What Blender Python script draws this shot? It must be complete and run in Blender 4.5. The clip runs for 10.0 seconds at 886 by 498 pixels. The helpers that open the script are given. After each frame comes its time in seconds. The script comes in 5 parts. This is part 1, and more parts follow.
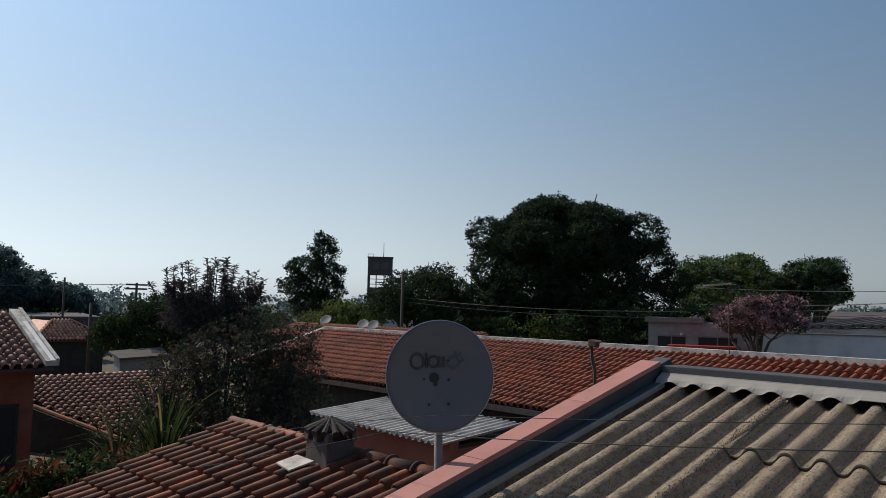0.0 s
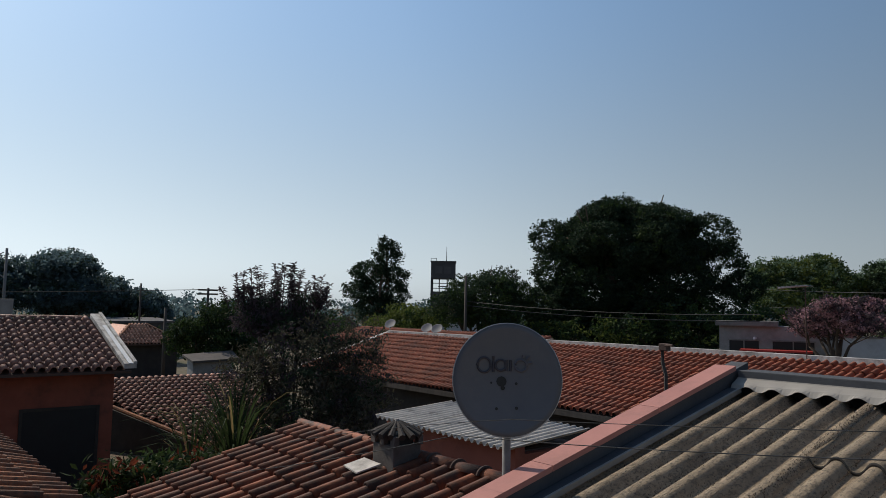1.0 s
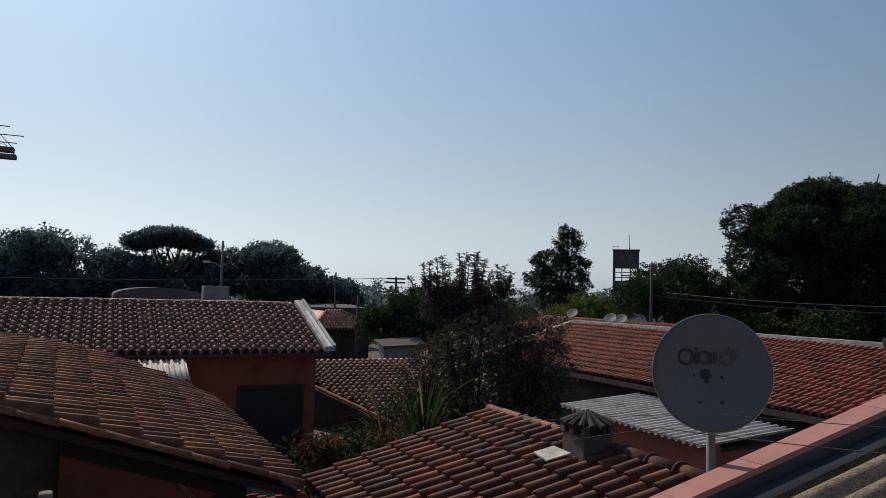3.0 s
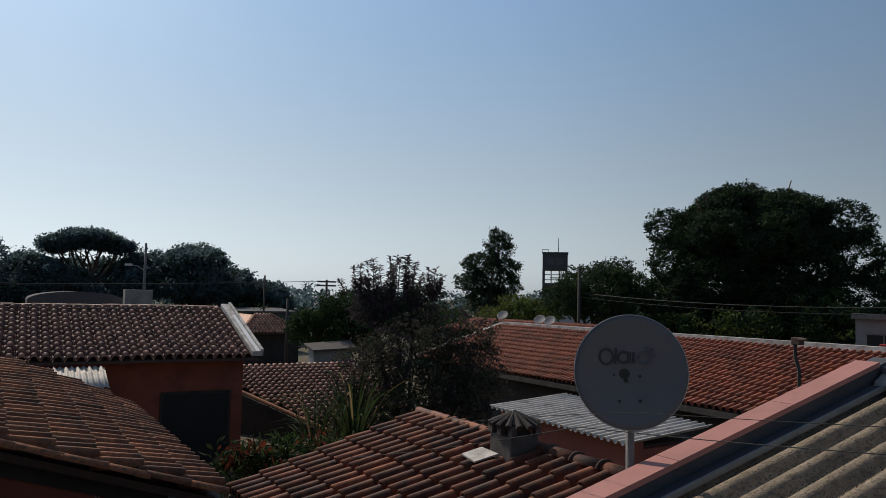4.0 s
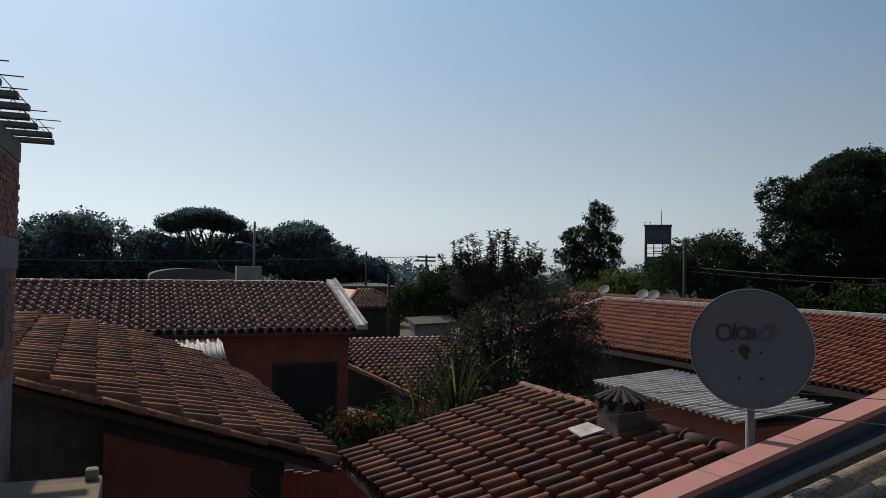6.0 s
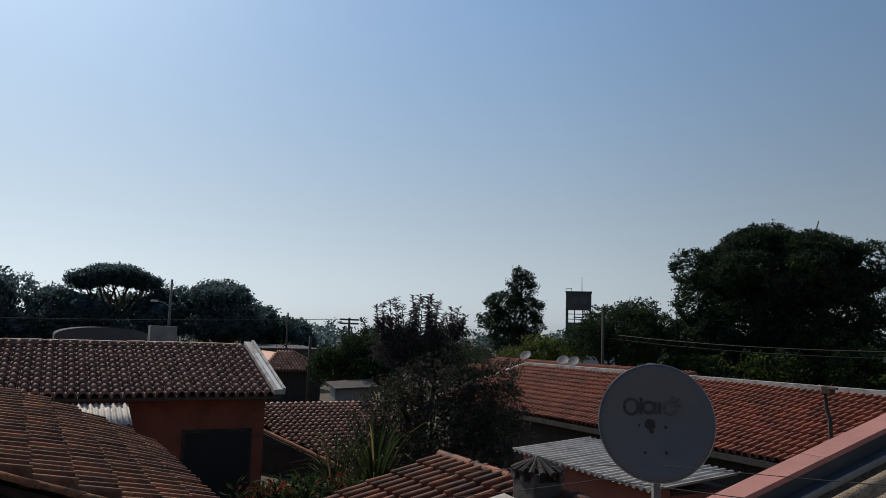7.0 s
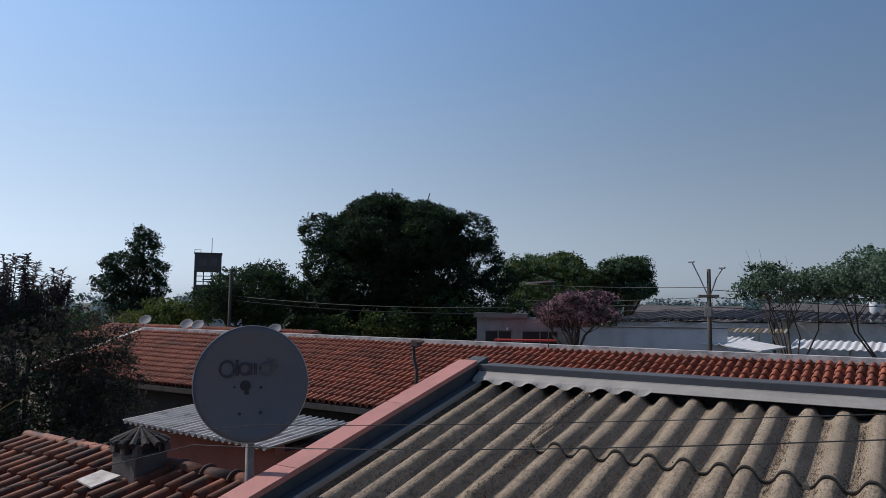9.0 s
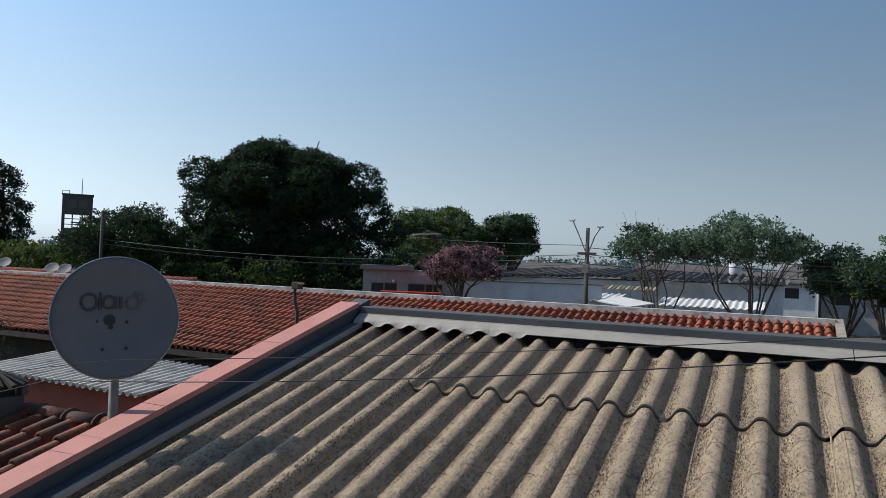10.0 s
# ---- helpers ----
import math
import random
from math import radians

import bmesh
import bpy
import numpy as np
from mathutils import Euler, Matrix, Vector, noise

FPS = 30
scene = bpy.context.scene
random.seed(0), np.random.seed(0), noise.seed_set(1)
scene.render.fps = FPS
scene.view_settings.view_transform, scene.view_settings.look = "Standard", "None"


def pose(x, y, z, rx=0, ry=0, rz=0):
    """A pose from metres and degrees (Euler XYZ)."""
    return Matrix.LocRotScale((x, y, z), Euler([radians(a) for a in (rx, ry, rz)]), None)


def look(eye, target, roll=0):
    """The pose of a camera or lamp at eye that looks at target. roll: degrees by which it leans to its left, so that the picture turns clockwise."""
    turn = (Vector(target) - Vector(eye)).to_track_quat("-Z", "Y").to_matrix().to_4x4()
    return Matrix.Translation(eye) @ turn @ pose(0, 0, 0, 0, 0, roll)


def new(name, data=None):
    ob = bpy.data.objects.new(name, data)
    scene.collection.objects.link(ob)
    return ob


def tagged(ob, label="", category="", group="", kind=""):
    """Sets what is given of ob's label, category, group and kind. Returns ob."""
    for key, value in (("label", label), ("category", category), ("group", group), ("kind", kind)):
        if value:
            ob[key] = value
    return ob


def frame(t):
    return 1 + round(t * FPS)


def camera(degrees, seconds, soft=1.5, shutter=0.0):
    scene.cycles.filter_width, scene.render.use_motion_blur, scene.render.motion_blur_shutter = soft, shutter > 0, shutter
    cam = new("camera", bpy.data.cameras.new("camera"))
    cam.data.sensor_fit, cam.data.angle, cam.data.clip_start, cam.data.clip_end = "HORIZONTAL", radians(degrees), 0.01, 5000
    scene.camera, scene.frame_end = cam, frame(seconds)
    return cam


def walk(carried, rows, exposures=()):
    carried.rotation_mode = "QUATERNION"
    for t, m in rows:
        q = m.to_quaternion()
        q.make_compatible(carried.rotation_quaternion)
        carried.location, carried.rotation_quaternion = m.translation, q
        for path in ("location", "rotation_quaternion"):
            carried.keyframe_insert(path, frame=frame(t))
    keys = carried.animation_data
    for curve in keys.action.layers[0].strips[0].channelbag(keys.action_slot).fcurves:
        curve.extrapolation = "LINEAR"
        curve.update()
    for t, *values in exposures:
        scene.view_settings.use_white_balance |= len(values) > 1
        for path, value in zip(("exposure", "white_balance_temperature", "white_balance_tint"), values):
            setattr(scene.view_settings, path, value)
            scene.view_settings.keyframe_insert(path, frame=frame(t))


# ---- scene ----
# ---- camera ----
cam = camera(62.41, 10.0, soft=0.5)
ROWS = [
    (0.0, 0.145, 0.187, 4.623, 46.16, 4.45, -1.15),
    (0.5, 0.140, 0.192, 4.619, 46.91, 4.92, -1.00),
    (1.0, 0.108, 0.197, 4.617, 51.09, 4.67, -0.98),
    (1.5, 0.105, 0.173, 4.601, 58.20, 2.99, -0.79),
    (2.0, 0.130, 0.082, 4.604, 64.65, 2.60, -1.28),
    (3.5, 0.082, 0.121, 4.615, 64.68, 4.02, -1.50),
    (4.0, 0.105, 0.137, 4.613, 59.76, 3.85, -1.14),
    (4.5, 0.103, 0.121, 4.643, 59.51, 6.12, -0.03),
    (5.0, 0.094, 0.086, 4.611, 64.23, 2.86, -0.48),
    (6.5, 0.075, 0.084, 4.615, 67.86, 2.17, -1.10),
    (7.0, 0.118, 0.124, 4.660, 61.50, 6.77, -1.70),
    (7.5, 0.147, 0.189, 4.669, 50.56, 6.52, -1.63),
    (8.0, 0.178, 0.209, 4.673, 43.55, 6.78, -1.59),
    (8.5, 0.183, 0.239, 4.677, 39.14, 6.31, -0.87),
    (9.0, 0.195, 0.283, 4.664, 33.32, 4.38, -0.61),
    (9.5, 0.159, 0.352, 4.610, 27.35, 1.89, -1.01),
    (10.0, 0.198, 0.340, 4.582, 24.52, 0.97, -2.15),
]
EXPOSURES = [(0.0, -0.05, 6750, 10), (2.0, -0.23, 6750, 10), (3.5, -0.29, 6850, 11), (5.0, -0.36, 6700, 10), (6.5, -0.28, 6900, 10), (7.0, -0.36, 6700, 11), (7.5, -0.42, 6450, 13), (8.0, -0.27, 6200, 15), (9.0, -0.02, 6150, 14), (10.0, 0.34, 6350, 8)]
walk(cam, [(t, pose(x, y, z, 90 + pitch, roll, yaw)) for t, x, y, z, yaw, pitch, roll in ROWS], EXPOSURES)

# ---- sky and sun ----
SUN_YAW, SUN_EL = 101.0, 43.0
sun_way = Vector((-math.sin(radians(SUN_YAW)) * math.cos(radians(SUN_EL)), math.cos(radians(SUN_YAW)) * math.cos(radians(SUN_EL)), math.sin(radians(SUN_EL))))
world = bpy.data.worlds.new("world")
scene.world = world
world.use_nodes = True
wn = world.node_tree
wn.nodes.clear()
sky = wn.nodes.new("ShaderNodeTexSky")
sky.sky_type, sky.sun_disc = "NISHITA", False
sky.sun_elevation, sky.sun_rotation = radians(SUN_EL), radians(-SUN_YAW)
sky.air_density, sky.dust_density, sky.ozone_density, sky.altitude = 1.0, 1.1, 1.2, 600
back = wn.nodes.new("ShaderNodeBackground")
rise = wn.nodes.new("ShaderNodeMapRange")
rise.inputs["From Min"].default_value, rise.inputs["From Max"].default_value = 0.0, 0.42
rise.inputs["To Min"].default_value, rise.inputs["To Max"].default_value = 0.088, 0.128
facing = wn.nodes.new("ShaderNodeVectorMath")
facing.operation = "DOT_PRODUCT"
facing.inputs[1].default_value = (-math.sin(radians(SUN_YAW)), math.cos(radians(SUN_YAW)), 0.0)
forward = wn.nodes.new("ShaderNodeMapRange")
forward.inputs["From Min"].default_value, forward.inputs["From Max"].default_value = -0.45, 0.65
forward.inputs["To Min"].default_value, forward.inputs["To Max"].default_value = 0.66, 1.13
wn.links.new(facing.outputs["Value"], forward.inputs["Value"])
glow = wn.nodes.new("ShaderNodeMath")
glow.operation = "MULTIPLY"
wn.links.new(rise.outputs[0], glow.inputs[0])
wn.links.new(forward.outputs[0], glow.inputs[1])
wn.links.new(glow.outputs[0], back.inputs["Strength"])
wout = wn.nodes.new("ShaderNodeOutputWorld")
# dry-season haze: the sky pales towards the horizon all round
coord = wn.nodes.new("ShaderNodeTexCoord")
split = wn.nodes.new("ShaderNodeSeparateXYZ")
wn.links.new(coord.outputs["Generated"], split.inputs[0])
wn.links.new(coord.outputs["Generated"], facing.inputs[0])
haze = wn.nodes.new("ShaderNodeMapRange")
haze.inputs["From Min"].default_value, haze.inputs["From Max"].default_value = 0.0, 0.46
haze.inputs["To Min"].default_value, haze.inputs["To Max"].default_value = 0.85, 0.12
haze.interpolation_type = "SMOOTHSTEP"
wn.links.new(split.outputs["Z"], haze.inputs["Value"])
wn.links.new(split.outputs["Z"], rise.inputs["Value"])
grey = wn.nodes.new("ShaderNodeRGBToBW")
wn.links.new(sky.outputs[0], grey.inputs[0])
pale = wn.nodes.new("ShaderNodeVectorMath")
pale.operation = "SCALE"
pale.inputs[0].default_value = (0.81, 0.93, 1.07)
wn.links.new(grey.outputs[0], pale.inputs["Scale"])
blend = wn.nodes.new("ShaderNodeMix")
blend.data_type = "RGBA"
wn.links.new(haze.outputs[0], blend.inputs[0])
tint = wn.nodes.new("ShaderNodeVectorMath")
tint.operation = "MULTIPLY"
tint.inputs[1].default_value = (0.84, 1.01, 1.06)
wn.links.new(sky.outputs[0], tint.inputs[0])
wn.links.new(tint.outputs[0], blend.inputs[6])
wn.links.new(pale.outputs[0], blend.inputs[7])
wn.links.new(blend.outputs[2], back.inputs["Color"])
wn.links.new(back.outputs[0], wout.inputs["Surface"])
sun = new("sun", bpy.data.lights.new("sun", "SUN"))
sun.data.energy, sun.data.angle, sun.data.color = 3.3, radians(0.6), (1.0, 0.90, 0.77)
sun.matrix_world = look(sun_way * 50, (0, 0, 0))


# ---- materials ----
def material(name, colour, colour_b=None, rough=0.8, scale=6.0, bump=0.15, stain=None, stain_amount=0.5, stain_scale=1.2,
             vary=0.0, metal=0.0, fine=60.0, per_piece=True, stain_edge=(0.5, 0.68), stretch=(1, 1, 1), speck=None, speck_scale=40.0):
    """Two scales of noise between two colours, stains with a shape of their own, fine grain relief, and a piece to piece change."""
    m = bpy.data.materials.new(name)
    m.use_nodes = True
    t = m.node_tree
    b = t.nodes["Principled BSDF"]
    b.inputs["Roughness"].default_value, b.inputs["Metallic"].default_value = rough, metal

    def node(kind, **kw):
        n = t.nodes.new(kind)
        for key, val in kw.items():
            n.inputs[key].default_value = val
        return n
    coord = t.nodes.new("ShaderNodeTexCoord")
    mapping = node("ShaderNodeMapping", Scale=stretch)
    t.links.new(coord.outputs["Object"], mapping.inputs["Vector"])
    info = t.nodes.new("ShaderNodeObjectInfo")
    geo = t.nodes.new("ShaderNodeNewGeometry")
    shift = t.nodes.new("ShaderNodeVectorMath")
    shift.operation = "ADD"
    t.links.new(mapping.outputs[0], shift.inputs[0])
    if per_piece:
        spread = t.nodes.new("ShaderNodeVectorMath")
        spread.operation = "SCALE"
        comb = t.nodes.new("ShaderNodeCombineXYZ")
        for k in range(3):
            t.links.new(info.outputs["Random"], comb.inputs[k])
        t.links.new(comb.outputs[0], spread.inputs[0])
        spread.inputs["Scale"].default_value = 37.0
        t.links.new(spread.outputs[0], shift.inputs[1])
    n1 = node("ShaderNodeTexNoise", Scale=scale, Detail=6.0, Roughness=0.65)
    t.links.new(shift.outputs[0], n1.inputs["Vector"])
    mix = t.nodes.new("ShaderNodeMix")
    mix.data_type = "RGBA"
    mix.inputs[6].default_value = (*colour, 1)
    mix.inputs[7].default_value = (*(colour_b or [c * 0.6 for c in colour]), 1)
    ramp = t.nodes.new("ShaderNodeValToRGB")
    ramp.color_ramp.elements[0].position, ramp.color_ramp.elements[1].position = 0.35, 0.7
    t.links.new(n1.outputs["Fac"], ramp.inputs[0])
    t.links.new(ramp.outputs[0], mix.inputs[0])
    last = mix.outputs[2]
    if stain:
        n2 = node("ShaderNodeTexNoise", Scale=stain_scale, Detail=8.0, Roughness=0.75)
        t.links.new(shift.outputs[0], n2.inputs["Vector"])
        r2 = t.nodes.new("ShaderNodeValToRGB")
        r2.color_ramp.elements[0].position, r2.color_ramp.elements[1].position = stain_edge
        t.links.new(n2.outputs["Fac"], r2.inputs[0])
        amt = t.nodes.new("ShaderNodeMath")
        amt.operation = "MULTIPLY"
        amt.inputs[1].default_value = stain_amount
        t.links.new(r2.outputs[0], amt.inputs[0])
        m2 = t.nodes.new("ShaderNodeMix")
        m2.data_type = "RGBA"
        m2.inputs[7].default_value = (*stain, 1)
        t.links.new(last, m2.inputs[6])
        t.links.new(amt.outputs[0], m2.inputs[0])
        last = m2.outputs[2]
    if speck:
        n4 = node("ShaderNodeTexNoise", Scale=speck_scale, Detail=3.0, Roughness=0.6)
        t.links.new(shift.outputs[0], n4.inputs["Vector"])
        r4 = t.nodes.new("ShaderNodeValToRGB")
        r4.color_ramp.elements[0].position, r4.color_ramp.elements[1].position = 0.52, 0.66
        t.links.new(n4.outputs["Fac"], r4.inputs[0])
        m4 = t.nodes.new("ShaderNodeMix")
        m4.data_type = "RGBA"
        m4.inputs[7].default_value = (*speck, 1)
        t.links.new(last, m4.inputs[6])
        t.links.new(r4.outputs[0], m4.inputs[0])
        last = m4.outputs[2]
    if vary:
        hsv = t.nodes.new("ShaderNodeHueSaturation")
        rng = t.nodes.new("ShaderNodeMapRange")
        rng.inputs["To Min"].default_value, rng.inputs["To Max"].default_value = 1 - vary, 1 + vary
        both = t.nodes.new("ShaderNodeMath")
        both.operation = "ADD"
        frac = t.nodes.new("ShaderNodeMath")
        frac.operation = "FRACT"
        t.links.new(info.outputs["Random"], both.inputs[0])
        t.links.new(geo.outputs["Random Per Island"], both.inputs[1])
        t.links.new(both.outputs[0], frac.inputs[0])
        t.links.new(frac.outputs[0], rng.inputs["Value"])
        t.links.new(rng.outputs[0], hsv.inputs["Value"])
        t.links.new(last, hsv.inputs["Color"])
        last = hsv.outputs[0]
    t.links.new(last, b.inputs["Base Color"])
    if bump:
        n3 = node("ShaderNodeTexNoise", Scale=fine, Detail=4.0, Roughness=0.7)
        t.links.new(shift.outputs[0], n3.inputs["Vector"])
        bp = node("ShaderNodeBump", Strength=bump, Distance=0.02)
        t.links.new(n3.outputs["Fac"], bp.inputs["Height"])
        t.links.new(bp.outputs[0], b.inputs["Normal"])
    return m


def leaf_material(name, colour, colour_b, vary=0.35, through_light=0.3):
    m = material(name, colour, colour_b, rough=0.75, scale=1.3, bump=0.0, vary=vary, per_piece=False)
    t = m.node_tree
    b = t.nodes["Principled BSDF"]
    b.inputs["Specular IOR Level"].default_value = 0.2
    src = b.inputs["Base Color"].links[0].from_socket
    tr = t.nodes.new("ShaderNodeBsdfTranslucent")
    t.links.new(src, tr.inputs["Color"])
    mx = t.nodes.new("ShaderNodeMixShader")
    mx.inputs[0].default_value = through_light
    t.links.new(b.outputs[0], mx.inputs[1])
    t.links.new(tr.outputs[0], mx.inputs[2])
    t.links.new(mx.outputs[0], t.nodes["Material Output"].inputs["Surface"])
    return m


TILE_NEAR = material("clay_tile_orange", (0.27, 0.078, 0.029), (0.115, 0.034, 0.017), 0.75, 9, 0.35, stain=(0.036, 0.027, 0.023), stain_amount=0.88, stain_scale=2.2, vary=0.4, stain_edge=(0.45, 0.62))
TILE_JOINT = material("sooty_joint", (0.10, 0.06, 0.045), (0.05, 0.035, 0.03), 0.9, 14, 0.5)
TILE_LONG = material("clay_tile_red", (0.36, 0.10, 0.046), (0.22, 0.06, 0.03), 0.7, 7, 0.3, stain=(0.09, 0.047, 0.035), stain_amount=0.6, stain_scale=1.3, vary=0.3)
TILE_OLD = material("clay_tile_old", (0.38, 0.145, 0.06), (0.20, 0.072, 0.035), 0.85, 11, 0.45, stain=(0.045, 0.032, 0.024), stain_amount=0.8, stain_scale=1.1, vary=0.4, stain_edge=(0.48, 0.64), speck=(0.11, 0.065, 0.04), speck_scale=26)
TILE_BROWN = material("clay_tile_brown", (0.37, 0.165, 0.11), (0.19, 0.082, 0.056), 0.62, 8, 0.3, stain=(0.05, 0.042, 0.038), stain_amount=0.6, stain_scale=1.2, vary=0.3)
TILE_PALE = material("clay_tile_pale", (0.56, 0.25, 0.155), (0.36, 0.15, 0.095), 0.65, 9, 0.3, stain=(0.6, 0.48, 0.38), stain_amount=0.6, stain_scale=7, vary=0.3)
VERGE = material("limewashed_mortar", (0.62, 0.60, 0.57), (0.30, 0.28, 0.26), 0.9, 3, 0.4, stain=(0.16, 0.14, 0.13), stain_amount=0.6, stain_scale=3)
MORTAR = material("mortar", (0.36, 0.32, 0.27), (0.22, 0.19, 0.16), 0.9, 7, 0.5, stain=(0.08, 0.07, 0.06), stain_amount=0.6)
FIBRE = material("fibre_cement", (0.46, 0.365, 0.26), (0.30, 0.235, 0.165), 0.92, 6, 0.9, stain=(0.15, 0.12, 0.085), stain_amount=0.7, stain_scale=16, fine=120, stain_edge=(0.52, 0.72), stretch=(1, 0.35, 1), speck=(0.2, 0.16, 0.11), speck_scale=110)
FIBRE_LICHEN = material("fibre_cement_lichened", (0.49, 0.385, 0.27), (0.31, 0.238, 0.162), 0.95, 7, 1.0, stain=(0.12, 0.10, 0.075), stain_amount=0.75, stain_scale=30, fine=90, stain_edge=(0.5, 0.64), stretch=(1, 0.5, 1), speck=(0.19, 0.155, 0.115), speck_scale=90)
LITTER = material("dry_litter", (0.11, 0.08, 0.047), (0.05, 0.037, 0.024), 0.95, 30, 0.0)
STRAW = material("pale_mortar_dust", (0.42, 0.35, 0.24), (0.26, 0.21, 0.14), 0.95, 20, 0.0)
FIBRE_DARK = material("fibre_dark_and_lap_shade", (0.06, 0.055, 0.05), (0.03, 0.03, 0.028), 0.95, 9, 0.2)
PINK = material("pink_paint", (0.50, 0.225, 0.192), (0.42, 0.185, 0.158), 0.8, 2.5, 0.15, stain=(0.27, 0.14, 0.12), stain_amount=0.45, stain_scale=3)
GREY_PAINT = material("grey_render", (0.085, 0.09, 0.10), (0.06, 0.065, 0.075), 0.85, 3, 0.25, stain=(0.05, 0.05, 0.055), stain_amount=0.5)
ZINC = material("zinc_flashing", (0.34, 0.32, 0.29), (0.26, 0.245, 0.225), 0.7, 4, 0.08, stain=(0.11, 0.105, 0.1), stain_amount=0.5, metal=0.0, stretch=(1, 1, 1))
SHEET = material("fibre_sheet_pale", (0.58, 0.54, 0.49), (0.42, 0.39, 0.35), 0.7, 5, 0.2, stain=(0.16, 0.14, 0.12), stain_amount=0.55, stain_scale=2.5)
WHITE_SHEET = material("white_sheet", (0.75, 0.76, 0.76), (0.6, 0.6, 0.6), 0.5, 3, 0.1, stain=(0.4, 0.38, 0.35), stain_amount=0.3)
TERRACOTTA = material("terracotta_wall", (0.33, 0.10, 0.062), (0.26, 0.077, 0.048), 0.9, 2.0, 0.3, stain=(0.10, 0.045, 0.035), stain_amount=0.6, stain_scale=0.9)
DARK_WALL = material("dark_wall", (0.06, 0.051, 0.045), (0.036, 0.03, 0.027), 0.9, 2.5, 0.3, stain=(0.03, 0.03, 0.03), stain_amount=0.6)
CONCRETE = material("concrete", (0.24, 0.224, 0.208), (0.16, 0.152, 0.14), 0.9, 4, 0.3, stain=(0.10, 0.095, 0.09), stain_amount=0.6, stain_scale=1.5)
SAND = material("sandy_render", (0.26, 0.20, 0.135), (0.18, 0.14, 0.095), 0.95, 4, 0.5, stain=(0.14, 0.11, 0.08), stain_amount=0.5)
MOTTLED_RENDER = material("mottled_dark_render", (0.15, 0.13, 0.115), (0.09, 0.078, 0.07), 0.9, 6, 0.4, stain=(0.05, 0.045, 0.04), stain_amount=0.6, stain_scale=5)
BRICK = material("hollow_brick", (0.36, 0.15, 0.10), (0.24, 0.10, 0.07), 0.9, 9, 0.4, stain=(0.13, 0.10, 0.09), stain_amount=0.5, stain_scale=3, vary=0.25)
DISH = material("dish_grey", (0.132, 0.139, 0.156), (0.112, 0.119, 0.136), 0.65, 3, 0.05, stain=(0.17, 0.17, 0.18), stain_amount=0.35, stain_scale=5)
DISH_MARK = material("dish_mark", (0.045, 0.045, 0.06), (0.065, 0.065, 0.08), 0.6, 30, 0.0)
DISH_FADED = material("dish_mark_faded", (0.095, 0.095, 0.115), (0.125, 0.125, 0.145), 0.6, 30, 0.0)
STEEL = material("galvanised_steel", (0.42, 0.43, 0.44), (0.33, 0.34, 0.35), 0.45, 6, 0.05, metal=0.5, stain=(0.22, 0.18, 0.15), stain_amount=0.4)
POLE_STEEL = material("dull_steel", (0.24, 0.235, 0.23), (0.16, 0.155, 0.15), 0.75, 9, 0.1, stain=(0.12, 0.09, 0.07), stain_amount=0.4)
BLACK = material("black_plastic", (0.02, 0.02, 0.02), (0.03, 0.03, 0.03), 0.6, 10, 0.0)
RUST = material("rusty_iron", (0.10, 0.06, 0.045), (0.06, 0.04, 0.035), 0.85, 12, 0.2)
# near-black colour stands in for the shade inside doorways, windows and flues
VOID = material("opening_shade", (0.015, 0.014, 0.014), (0.02, 0.02, 0.02), 0.7, 4, 0.0)
WHITE_PAINT = material("white_paint", (0.66, 0.68, 0.70), (0.56, 0.58, 0.60), 0.85, 1.0, 0.1, stain=(0.30, 0.28, 0.26), stain_amount=0.4, stain_scale=0.5)
GREY_WALL = material("grey_block_wall", (0.34, 0.33, 0.32), (0.25, 0.245, 0.24), 0.9, 1.0, 0.2, stain=(0.12, 0.115, 0.11), stain_amount=0.6, stain_scale=0.4)
FAR_ROOF = material("far_dark_roof", (0.10, 0.085, 0.08), (0.055, 0.05, 0.05), 0.85, 1.0, 0.2, stain=(0.2, 0.18, 0.16), stain_amount=0.4, stain_scale=0.6)
TOWER = material("tower_concrete", (0.085, 0.082, 0.088), (0.06, 0.058, 0.062), 0.9, 0.5, 0.2, stain=(0.035, 0.033, 0.036), stain_amount=0.6, stain_scale=0.25)
TOWER_MARK = material("tower_faded_paint", (0.11, 0.105, 0.11), (0.085, 0.082, 0.087), 0.9, 0.8, 0.2)
WOOD = material("weathered_pole", (0.09, 0.075, 0.065), (0.05, 0.045, 0.04), 0.9, 5, 0.3, stretch=(1, 1, 0.15))
POLE_GREY = material("concrete_pole", (0.22, 0.21, 0.20), (0.16, 0.155, 0.15), 0.9, 3, 0.2)
RED_PAINT = material("red_paint", (0.5, 0.05, 0.04), (0.4, 0.04, 0.03), 0.4, 2, 0.0)
BARK = material("bark", (0.10, 0.075, 0.055), (0.055, 0.042, 0.032), 0.95, 6, 0.6, stretch=(1, 1, 0.25))
SOIL = material("ground_soil", (0.14, 0.10, 0.07), (0.07, 0.075, 0.035), 0.95, 0.35, 0.4, stain=(0.05, 0.07, 0.025), stain_amount=0.8, stain_scale=0.05)
ASPHALT = material("asphalt", (0.06, 0.06, 0.06), (0.045, 0.045, 0.045), 0.95, 3, 0.3)
# distance haze is put into this leaf colour: paler and bluer than the near greens
LEAF_HAZED = leaf_material("leaf_far_haze_tint", (0.125, 0.19, 0.205), (0.08, 0.125, 0.14), through_light=0.5)
LEAF_AIRY = leaf_material("leaf_airy_green", (0.16, 0.23, 0.14), (0.11, 0.165, 0.105), through_light=0.5)
